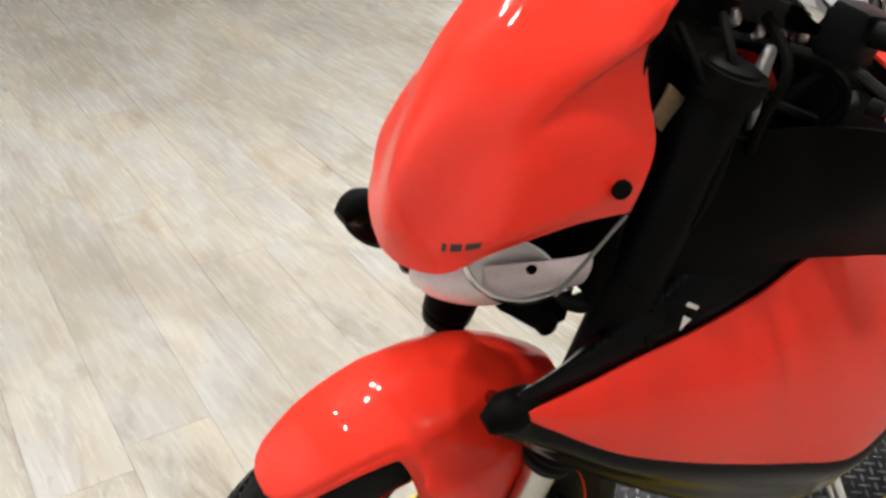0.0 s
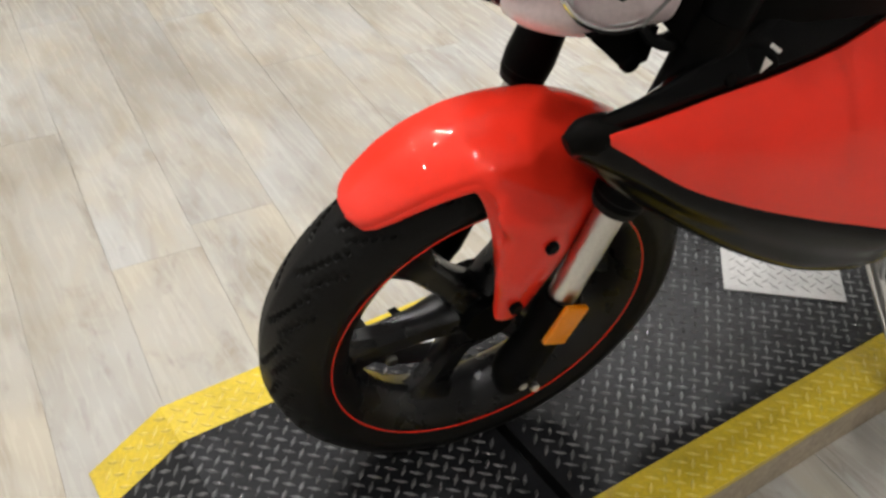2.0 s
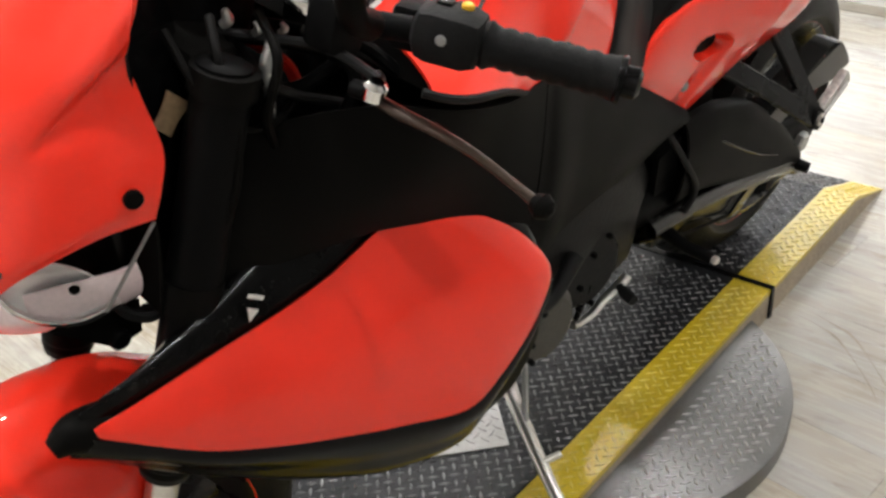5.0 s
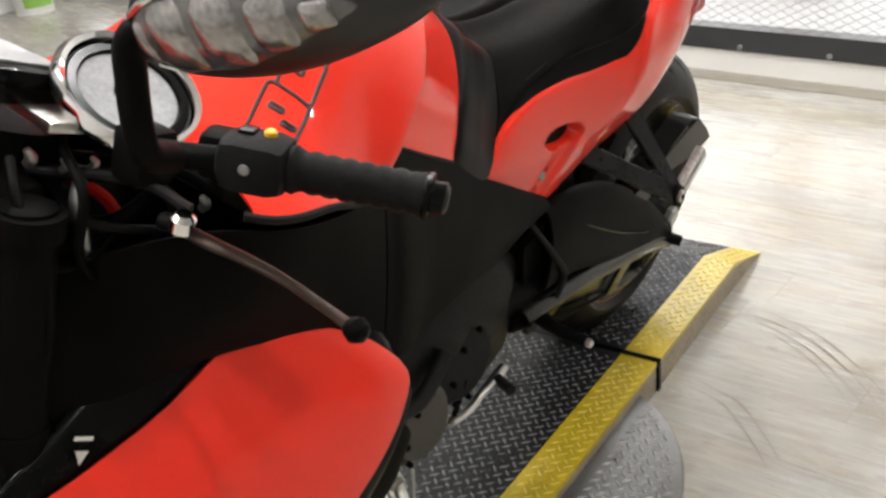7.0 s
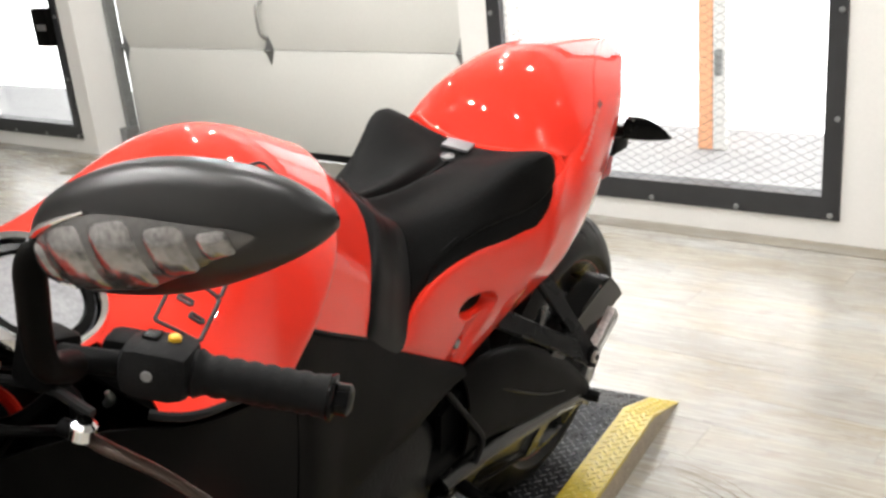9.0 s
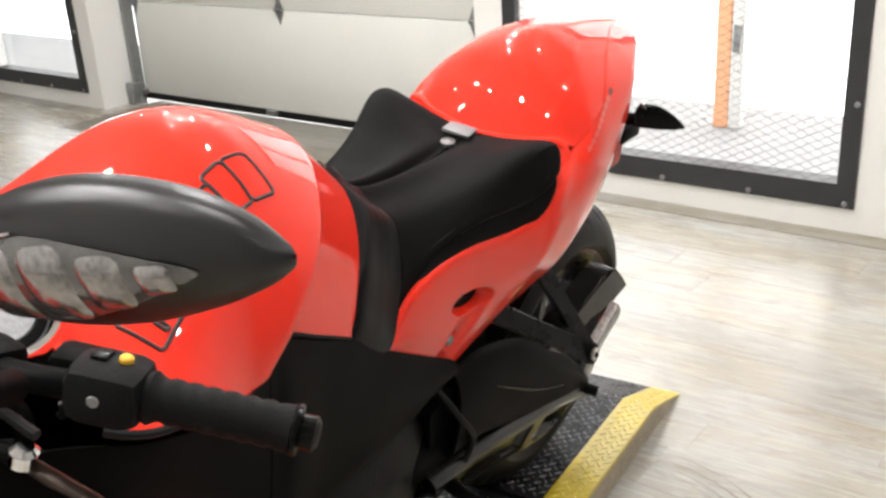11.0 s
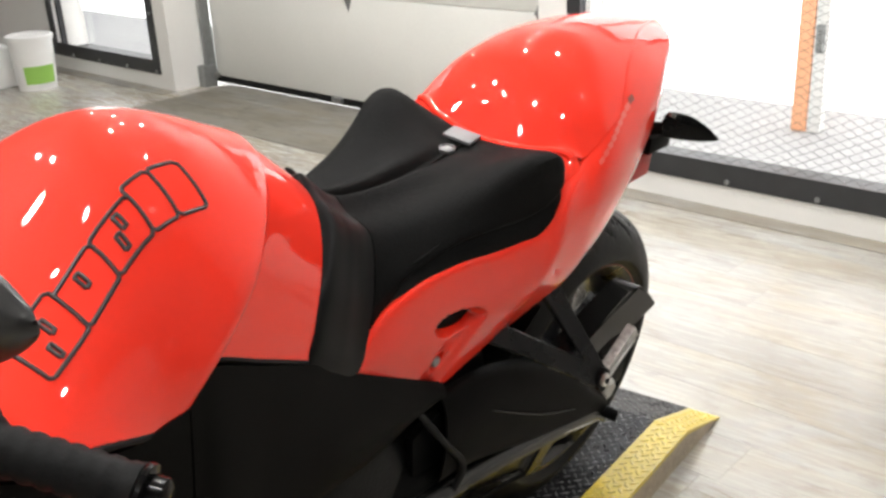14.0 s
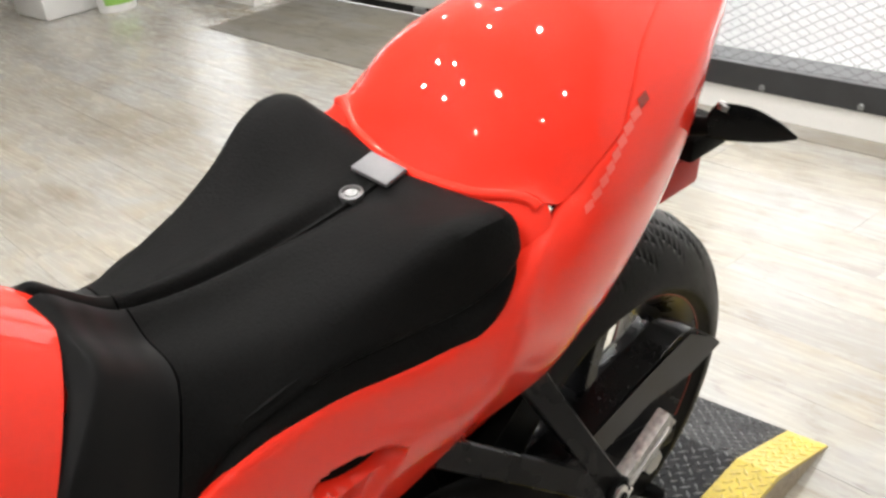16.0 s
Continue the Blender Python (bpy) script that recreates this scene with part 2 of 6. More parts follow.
# ---------------------------------------------------------------- building helpers
def part(name, bm, material, parent=None, label="", smooth=True):
    """Links a bmesh as one mesh object, under a thing or a part."""
    me = bpy.data.meshes.new(name)
    bmesh.ops.recalc_face_normals(bm, faces=bm.faces)
    bm.to_mesh(me)
    bm.free()
    if smooth:
        me.shade_smooth()
        me.set_sharp_from_angle(angle=radians(38))
    me.materials.append(material)
    ob = new(name, me)
    ob.parent = parent
    return tagged(ob, label)


def raw_part(name, verts, faces, material, parent=None, label=""):
    """Many small pieces as one mesh."""
    me = bpy.data.meshes.new(name)
    me.from_pydata(verts, [], faces)
    me.materials.append(material)
    ob = new(name, me)
    ob.parent = parent
    return tagged(ob, label)


def empty(name, m, **tags):
    ob = new(name)
    ob.matrix_world = m if isinstance(m, Matrix) else Matrix.Translation(m)
    return tagged(ob, **tags)


def spline(points, n):
    """n points on a smooth curve through the given ones."""
    p = np.array(points, float)
    if len(p) < 3:
        return np.array([p[0] + (p[-1] - p[0]) * t for t in np.linspace(0, 1, n)])
    q = np.vstack([2 * p[0] - p[1], p, 2 * p[-1] - p[-2]])
    out = []
    for t in np.linspace(0, len(p) - 1, n):
        i = min(int(t), len(p) - 2)
        f = t - i
        a, b, c, d = q[i], q[i + 1], q[i + 2], q[i + 3]
        out.append(0.5 * (2 * b + (c - a) * f + (2 * a - 5 * b + 4 * c - d) * f * f + (3 * b - a - 3 * c + d) * f ** 3))
    return np.array(out)


class Sheet:
    """A smooth surface through a grid of points, rows by columns."""
    def __init__(self, grid):
        self.g = np.array(grid, float)

    def at(self, u, v):
        r = self.g
        rows = self._ip(r, u * (len(r) - 1))
        return self._ip(rows, v * (len(rows) - 1))

    @staticmethod
    def _ip(p, t):
        n = len(p)
        i = min(max(int(t), 0), n - 2)
        f = t - i
        b, c = p[i], p[i + 1]
        a = p[i - 1] if i else 2 * b - c
        d = p[i + 2] if i + 2 < n else 2 * c - b
        return 0.5 * (2 * b + (c - a) * f + (2 * a - 5 * b + 4 * c - d) * f * f + (3 * b - a - 3 * c + d) * f ** 3)

    def normal(self, u, v):
        e = 1e-3
        a = self.at(min(u + e, 1), v) - self.at(max(u - e, 0), v)
        b = self.at(u, min(v + e, 1)) - self.at(u, max(v - e, 0))
        c = np.cross(a, b)
        return c / (np.linalg.norm(c) + 1e-9)

    def many(self, uu, vv):
        """Points for arrays of u and v."""
        def weights(t, n):
            i = np.clip(t.astype(int), 0, n - 2)
            f = t - i
            return i, 0.5 * np.stack([-f + 2 * f ** 2 - f ** 3, 2 - 5 * f ** 2 + 3 * f ** 3, f + 4 * f ** 2 - 3 * f ** 3, -f ** 2 + f ** 3])
        g = self.g
        g = np.concatenate([2 * g[:1] - g[1:2], g, 2 * g[-1:] - g[-2:-1]], 0)
        g = np.concatenate([2 * g[:, :1] - g[:, 1:2], g, 2 * g[:, -1:] - g[:, -2:-1]], 1)
        i, wu = weights(uu * (len(self.g) - 1), len(self.g))
        j, wv = weights(vv * (len(self.g[0]) - 1), len(self.g[0]))
        return sum(wu[a][..., None] * wv[b][..., None] * g[i + a, j + b] for a in range(4) for b in range(4))

    def mesh(self, nu, nv, u0=0.0, u1=1.0, v0=None, v1=None, thick=0.0, push=None):
        """v0 and v1 may be functions of u. thick: a shell of that thickness against the normal."""
        f0 = v0 if callable(v0) else (lambda u: v0 or 0.0)
        f1 = v1 if callable(v1) else (lambda u: 1.0 if v1 is None else v1)
        us = np.linspace(u0, u1, nu + 1)
        uu = np.repeat(us[:, None], nv + 1, 1)
        q = np.linspace(0, 1, nv + 1)
        vv = np.array([f0(u) + (f1(u) - f0(u)) * q for u in us])
        pts = self.many(uu, vv)
        e = 1e-3
        nn = np.cross(self.many(np.minimum(uu + e, 1), vv) - self.many(np.maximum(uu - e, 0), vv), self.many(uu, np.minimum(vv + e, 1)) - self.many(uu, np.maximum(vv - e, 0)))
        nn /= np.linalg.norm(nn, axis=-1, keepdims=True) + 1e-9
        if push:
            amount = np.array([[push(uu[a, b], vv[a, b], pts[a, b]) for b in range(nv + 1)] for a in range(nu + 1)])
            pts = pts + nn * amount[..., None]
        bm = bmesh.new()
        vs = [[bm.verts.new(p) for p in row] for row in pts]
        ws = [[bm.verts.new(p) for p in row] for row in pts - nn * thick] if thick else None
        for i in range(nu):
            for j in range(nv):
                bm.faces.new((vs[i][j], vs[i + 1][j], vs[i + 1][j + 1], vs[i][j + 1]))
                if thick:
                    bm.faces.new((ws[i][j], ws[i][j + 1], ws[i + 1][j + 1], ws[i + 1][j]))
        if thick:
            for i in range(nu):
                for j in (0, nv):
                    bm.faces.new((vs[i][j], vs[i + 1][j], ws[i + 1][j], ws[i][j]))
            for j in range(nv):
                for i in (0, nu):
                    bm.faces.new((vs[i][j], vs[i][j + 1], ws[i][j + 1], ws[i][j]))
        return bm


def add_tube(bm, points, radii, sides=12, smooth_n=0, flat=1.0):
    """A round rod along points, with closed ends. radii: one or one for each point. flat: squash across."""
    pts = np.array(points, float)
    rr = np.full(len(pts), radii, float) if np.isscalar(radii) else np.array(radii, float)
    if smooth_n:
        t0 = np.linspace(0, 1, len(pts))
        pts = spline(pts, smooth_n)
        rr = np.interp(np.linspace(0, 1, smooth_n), t0, rr)
    side = None
    rings = []
    for i, p in enumerate(pts):
        d = pts[min(i + 1, len(pts) - 1)] - pts[max(i - 1, 0)]
        d = d / (np.linalg.norm(d) + 1e-9)
        if side is None:
            side = np.cross(d, (0, 0, 1) if abs(d[2]) < 0.9 else (1, 0, 0))
        side = side - d * np.dot(side, d)
        side = side / (np.linalg.norm(side) + 1e-9)
        up = np.cross(side, d)
        rings.append([bm.verts.new(p + rr[i] * (math.cos(a) * side + flat * math.sin(a) * up))
                      for a in np.linspace(0, 2 * math.pi, sides, endpoint=False)])
    for a, b in zip(rings, rings[1:]):
        for k in range(sides):
            bm.faces.new((a[k], a[(k + 1) % sides], b[(k + 1) % sides], b[k]))
    bm.faces.new(rings[0][::-1])
    bm.faces.new(rings[-1])
    return bm


def tube(points, radii, sides=12, smooth_n=0, flat=1.0):
    return add_tube(bmesh.new(), points, radii, sides, smooth_n, flat)


def add_box(bm, lo, hi, bevel=0.0, m=None):
    v = [bm.verts.new(((hi if i & 1 else lo)[0], (hi if i & 2 else lo)[1], (hi if i & 4 else lo)[2])) for i in range(8)]
    fs = [bm.faces.new([v[k] for k in f]) for f in ((0, 2, 3, 1), (4, 5, 7, 6), (0, 1, 5, 4), (2, 6, 7, 3), (0, 4, 6, 2), (1, 3, 7, 5))]
    if bevel:
        edges = list({e for f in fs for e in f.edges})
        res = bmesh.ops.bevel(bm, geom=edges, offset=bevel, segments=2, affect="EDGES", profile=0.5)
        v = list({x for f in res["faces"] for x in f.verts} | {x for x in v if x.is_valid})
    if m is not None:
        bmesh.ops.transform(bm, matrix=m, verts=[x for x in v if x.is_valid])
    return bm


def box(lo, hi, bevel=0.0, m=None):
    return add_box(bmesh.new(), lo, hi, bevel, m)


def revolve(profile, n=64, centre=(0, 0, 0), axis="y", closed=True, push=None):
    """Turns a profile of (along, radius) about an axis."""
    bm = bmesh.new()
    c = Vector(centre)
    rings = []
    for i in range(n):
        a = 2 * math.pi * i / n
        ring = []
        for k, (s, r) in enumerate(profile):
            if push:
                r = r + push(a, s, r)
            if axis == "y":
                p = Vector((r * math.sin(a), s, r * math.cos(a)))
            elif axis == "z":
                p = Vector((r * math.cos(a), r * math.sin(a), s))
            else:
                p = Vector((s, r * math.cos(a), r * math.sin(a)))
            ring.append(bm.verts.new(c + p))
        rings.append(ring)
    m = len(profile)
    for i in range(n):
        a, b = rings[i], rings[(i + 1) % n]
        for k in range(m if closed else m - 1):
            bm.faces.new((a[k], a[(k + 1) % m], b[(k + 1) % m], b[k]))
    return bm


def disc(centre, normal, r, h, n=20, bevel=0.0):
    """A short round stud standing on centre."""
    nrm = np.array(normal, float) / np.linalg.norm(normal)
    c = np.array(centre, float)
    b = bevel or h * 0.3
    return tube([c - nrm * 0.002, c + nrm * (h - b), c + nrm * h], [r, r, r - b], n)


def slab(outline, thick, place):
    """A flat plate with an outline of (a, b); place(a, b, c) puts a point at depth c."""
    bm = bmesh.new()
    lo = [bm.verts.new(place(a, b, 0)) for a, b in outline]
    hi = [bm.verts.new(place(a, b, thick)) for a, b in outline]
    bm.faces.new(lo)
    bm.faces.new(hi[::-1])
    n = len(outline)
    for i in range(n):
        bm.faces.new((lo[i], lo[(i + 1) % n], hi[(i + 1) % n], hi[i]))
    bmesh.ops.triangulate(bm, faces=[f for f in bm.faces if len(f.verts) > 4])
    return bm


def spun(bm, m):
    bmesh.ops.transform(bm, matrix=m, verts=bm.verts)
    return bm

# ---------------------------------------------------------------- the room
WALL_TURN = math.degrees(math.atan2(-0.058, 0.998))
ROOM = pose(2.15, 0, 0, 0, 0, WALL_TURN)     # x out through the window wall, y along it


def wall_place(x, y, z):
    return ROOM @ Vector((x, y, z))


def wall_box(name, lo, hi, material, parent=None, bevel=0.0, label=""):
    return part(name, spun(box(lo, hi, bevel), ROOM), material, parent, label, smooth=bevel > 0)


CEIL = 3.3
DOOR_R, DOOR_L = 1.62, 4.62
WIN_R, WIN_L, WIN_B, WIN_T = -0.10, 1.46, 0.10, 2.3
LWIN_R, LWIN_L = 4.76, 6.20
T = 0.28
wall_window = empty("wall_window", Matrix(), label="white painted wall with barred windows and a garage door", category="wall", kind="structure")


def wall_piece(lo, hi):
    wall_box("wall_section", lo, hi, WALL_PAINT, wall_window)


wall_piece((0, -3.5, 0), (T, WIN_R, CEIL))
wall_piece((0, WIN_R, 0), (T, WIN_L, WIN_B))
wall_piece((0, WIN_R, WIN_T), (T, WIN_L, CEIL))
wall_piece((0, WIN_L, 0), (T, DOOR_R, CEIL))
wall_piece((0, DOOR_R, 2.5), (T, DOOR_L, CEIL))
wall_piece((0, DOOR_L, 0), (T, LWIN_R, CEIL))
wall_piece((0, LWIN_R, 0), (T, LWIN_L, WIN_B))
wall_piece((0, LWIN_R, WIN_T), (T, LWIN_L, CEIL))
wall_piece((0, LWIN_L, 0), (T, 9.0, CEIL))

# walls out of view, placed and toned for the reflections on the paint
for nm, lo, hi in (("wall_left", (-6.0, 9.0, 0), (T, 9.2, CEIL)), ("wall_right", (-6.0, -3.7, 0), (T, -3.5, CEIL)),
                   ("wall_back", (-6.2, -3.7, 0), (-6.0, 9.2, CEIL))):
    tagged(wall_box(nm, lo, hi, GREY_WALL if nm == "wall_right" else DARK_WALL), "plain grey wall out of view, toned for dark reflections" if nm == "wall_right" else "plain white wall out of view, added to close and brighten the room", "wall", kind="structure")
tagged(wall_box("ceiling", (-6.2, -3.7, CEIL), (T, 9.2, CEIL + 0.1), CEILING), "plain white painted ceiling", "ceiling", kind="structure")
tagged(part("ground", spun(box((T, -60, -0.12), (120, 60, -0.062)), ROOM), GROUND, smooth=False), "pale concrete yard outside the windows", "ground", kind="structure")
# glowing sheet added just outside, it also lights the room through the windows
tagged(part("backdrop", spun(box((1.95, -14, -0.06), (2.05, 24, 6.5)), ROOM), OUTDOOR_GLOW, smooth=False), "glowing white backdrop standing in for the bright outdoors", "backdrop", kind="structure")


def barred_window(name, r, l, b, t):
    """Black angle-iron frame with bolts, expanded metal and a pane behind it."""
    win = empty(name, Matrix(), label="black steel window frame with expanded metal grille", category="window", kind="structure")
    w = 0.092
    wall_box("frame_sill", (-0.012, r, b), (0.0, l, b + w), FRAME_BLACK, win)
    wall_box("frame_head", (-0.012, r, t - w), (0.0, l, t), FRAME_BLACK, win)
    wall_box("frame_side", (-0.012, r, b + w), (0.0, r + w * 0.75, t - w), FRAME_BLACK, win)
    wall_box("frame_side", (-0.012, l - w * 0.75, b + w), (0.0, l, t - w), FRAME_BLACK, win)
    for y0, y1 in ((r, r + 0.05), (l - 0.05, l)):
        wall_box("inner_frame", (0.06, y0 + 0.03, b), (0.10, y1 + 0.03 if y0 == r else y1 - 0.0, t), FRAME_BLACK, win)
    wall_box("inner_sill", (0.0, r, b - 0.0), (T, l, b + 0.03), FRAME_BLACK, win)
    n = int((l - r) / 0.375)
    for i in range(n + 1):
        y = r + 0.035 + i * 0.37
        if y < l:
            part("bolt", spun(disc((-0.012, y, b + 0.018), (-1, 0, 0), 0.011, 0.008), ROOM), GALV, win)
    for z in np.arange(b + 0.4, t, 0.4):
        for y in (r + 0.022, l - 0.022):
            part("bolt", spun(disc((-0.012, y, z), (-1, 0, 0), 0.011, 0.008), ROOM), GALV, win)
    # expanded metal: two families of thin slanting strands
    verts, faces = [], []
    pitch_y, pitch_z, hw = 0.066, 0.017, 0.0009
    for j in range(int((t - b) / pitch_z)):
        for i in range(int((l - r) / pitch_y * 2)):
            ya, za = r + i * pitch_y / 2, b + j * pitch_z
            up = (i + j) % 2
            zb = za + pitch_z
            if not up:
                za, zb = zb, za
            if ya + pitch_y / 2 > l:
                continue
            k = len(verts)
            verts += [tuple(wall_place(*q)) for q in ((0.030, ya, za - hw), (0.036, ya + pitch_y / 2, zb - hw), (0.036, ya + pitch_y / 2, zb + hw), (0.030, ya, za + hw))]
            faces.append((k, k + 1, k + 2, k + 3))
    tagged(raw_part("grille", verts, faces, MESH_BLACK, win, "black expanded metal mesh"), kind="stuff")
    pane = wall_box("pane", (0.17, r, b + 0.03), (0.176, l, t), CLEAR, win)
    pane.visible_shadow = False
    return win


barred_window("window_1", WIN_R, WIN_L, WIN_B, WIN_T)
barred_window("window_2", LWIN_R, LWIN_L, WIN_B, WIN_T)

# garage door in its recess
DX = T + 0.02
door = empty("door_1", Matrix(), label="white sectional garage door, closed, with galvanised hinges", category="garage door", kind="structure")
for i, (z0, z1) in enumerate(((0.062, 0.655), (0.661, 1.27), (1.276, 1.88), (1.886, 2.5))):
    wall_box("door_section", (DX, DOOR_R + 0.05, z0), (DX + 0.05, DOOR_L - 0.06, z1), DOOR_PAINT, door, bevel=0.004)
wall_box("bottom_seal", (DX - 0.004, DOOR_R + 0.05, 0.022), (DX + 0.05, DOOR_L - 0.06, 0.062), RUBBER_SEAL, door)
for y in (DOOR_L - 0.09, 3.195, 1.83):
    for z in (0.658, 1.273):
        h = part("hinge", spun(slab([(0, 0.085), (0.036, 0.0), (0, -0.085), (-0.036, 0.0)], 0.004, lambda a, b_, c: (DX - 0.001 - c, y + a, z + b_)), ROOM), GALV, door, smooth=False)
        part("hinge_barrel", spun(tube([(DX - 0.012, y - 0.03, z), (DX - 0.012, y + 0.03, z)], 0.008), ROOM), GALV, h)
part("door_handle", spun(tube([(DX - 0.005, 3.21, 0.94), (DX - 0.045, 3.215, 0.91), (DX - 0.05, 3.215, 0.83), (DX - 0.045, 3.21, 0.76), (DX - 0.005, 3.2, 0.72)], [0.012, 0.009, 0.009, 0.009, 0.012], 10, 20), ROOM), STEEL, door, "dark steel pull handle")
wall_box("door_track", (T - 0.05, DOOR_L - 0.055, 0.02), (T + 0.02, DOOR_L - 0.02, 2.5), GALV, door)
wall_box("track_foot", (T - 0.10, DOOR_L - 0.08, 0.0), (T + 0.0, DOOR_L - 0.012, 0.14), GALV, door, bevel=0.003)
part("roller", spun(tube([(DX - 0.02, DOOR_L - 0.09, 0.07), (DX - 0.02, DOOR_L - 0.03, 0.07)], 0.022), ROOM), STEEL, door)
wall_box("latch_block", (DX - 0.03, 3.30, 0.035), (DX, 3.38, 0.065), GALV, door, bevel=0.003)

# outside post
post = empty("yard_post", ROOM @ pose(1.45, 0.985, -0.06), label="orange and white upright post outside the window", category="post")
part("upright", box((0, 0, 0), (0.08, 0.08, 3.0), 0.004), POST_ORANGE, post)
part("conduit", box((0.0, -0.075, 0), (0.06, -0.004, 3.0), 0.004), PLASTIC_WHITE, post)
part("post_box", box((-0.02, -0.06, 0.42), (0.0, -0.02, 0.56), 0.003), GALV, post)

# things by the far window
bucket = empty("paint_bucket", wall_place(-0.46, 5.60, 0), label="white plastic bucket with a green label on the floor", category="bucket")
part("pail", revolve([(0.0, 0.0), (0.0, 0.125), (0.33, 0.145), (0.33, 0.152), (0.35, 0.152), (0.35, 0.138), (0.02, 0.118), (0.02, 0.0)], 40, axis="z", closed=False), PLASTIC_WHITE, bucket)
part("lid", revolve([(0.345, 0.0), (0.345, 0.156), (0.365, 0.154), (0.37, 0.14), (0.362, 0.13), (0.362, 0.0)], 40, axis="z", closed=False), PLASTIC_WHITE, bucket)
bm = bmesh.new()
ring = [[bm.verts.new(((0.1285 + 0.0606 * z) * math.cos(a), (0.1285 + 0.0606 * z) * math.sin(a), z)) for z in (0.05, 0.17)] for a in np.linspace(math.radians(-150), math.radians(-60), 14)]
for a, b in zip(ring, ring[1:]):
    bm.faces.new((a[0], b[0], b[1], a[1]))
part("label", bm, GREEN_LABEL, bucket, "green paper label")
crate = empty("white_tub", wall_place(-0.70, 6.02, 0), label="low white plastic tub beside the bucket", category="tub")
part("tub_body", box((-0.2, -0.25, 0), (0.2, 0.25, 0.28), 0.02), PLASTIC_WHITE, crate)

panel = empty("window_box", wall_place(-0.01, 4.93, 0.72), label="small black box hanging on the window frame", category="box")
part("box_body", spun(box((-0.05, -0.12, 0.0), (0.0, 0.04, 0.24), 0.006), pose(0, 0, 0, 0, 0, WALL_TURN)), BLACK_PLASTIC, panel)
part("box_plate", spun(box((-0.054, -0.10, 0.10), (-0.05, 0.0, 0.14), 0.001), pose(0, 0, 0, 0, 0, WALL_TURN)), GALV, panel)

# ceiling lamps out of view, most placed by the highlights on the paint
# first two and last two are added as fill for scoop, panels and door
LAMPS = [(0.6, -2.0), (-1.2, -2.2), (0.0, 0.7), (0.8, 1.1), (0.8, -0.3), (1.7, 1.35), (-1.6, -0.25), (-1.55, 1.35), (-1.95, 1.0), (-1.5, 2.05), (-2.2, 2.4), (-2.5, 1.65), (-2.75, 0.4), (-3.2, -2.0), (1.25, 3.7), (1.3, 2.4)]
for x, y in LAMPS:
    lamp = empty("ceiling_light", pose(x, y, CEIL), label="small round ceiling downlight out of view, inferred or added as fill, switched on", category="lamp", group="ceiling downlights")
    part("trim_ring", revolve([(0.0, 0.06), (-0.004, 0.06), (-0.012, 0.085), (-0.004, 0.095), (0.0, 0.095)], 32, axis="z"), PLASTIC_WHITE, lamp)
    part("lamp_face", revolve([(-0.004, 0.001), (-0.004, 0.06), (-0.002, 0.06), (-0.002, 0.001)], 24, axis="z"), LAMP_GLOW, lamp)
    d = bpy.data.lights.new("downlight", "AREA")
    d.shape, d.size, d.energy, d.color = "DISK", 0.085, LAMP_WATTS if x > -1.4 else LAMP_WATTS * (0.85 if x > -2.6 else 0.40), (1.0, 0.982, 0.972)
    o = new("downlight", d)
    o.location = (x, y, CEIL - 0.016)


# ---------------------------------------------------------------- turntable with tread-plate ramp
H, RW = 0.078, 0.595
RAMP_PTS = [(-1.998, 0.003), (-1.868, H), (0.0, H), (0.502, H), (0.716, 0.003)]


def ramp_z(x):
    return float(np.interp(x, [p[0] for p in RAMP_PTS], [p[1] for p in RAMP_PTS]))


def strip(x0, x1, y0, y1, lift, material, name, parent, label=""):
    """A band of the ramp's skin between two lines, following its slopes."""
    xs = [x0] + [p[0] for p in RAMP_PTS if x0 < p[0] < x1] + [x1]
    bm = bmesh.new()
    top = [[bm.verts.new((x, y, ramp_z(x) + lift)) for y in (y0, y1)] for x in xs]
    low = [[bm.verts.new((x, y, max(ramp_z(x) + lift - 0.012, 0.0008))) for y in (y0, y1)] for x in xs]
    for i in range(len(xs) - 1):
        bm.faces.new((top[i][0], top[i + 1][0], top[i + 1][1], top[i][1]))
        bm.faces.new((low[i][0], low[i][1], low[i + 1][1], low[i + 1][0]))
        for k in (0, 1):
            bm.faces.new((top[i][k], top[i + 1][k], low[i + 1][k], low[i][k]))
    for i in (0, -1):
        bm.faces.new((top[i][0], top[i][1], low[i][1], low[i][0]))
    return part(name, bm, material, parent, label, smooth=False)


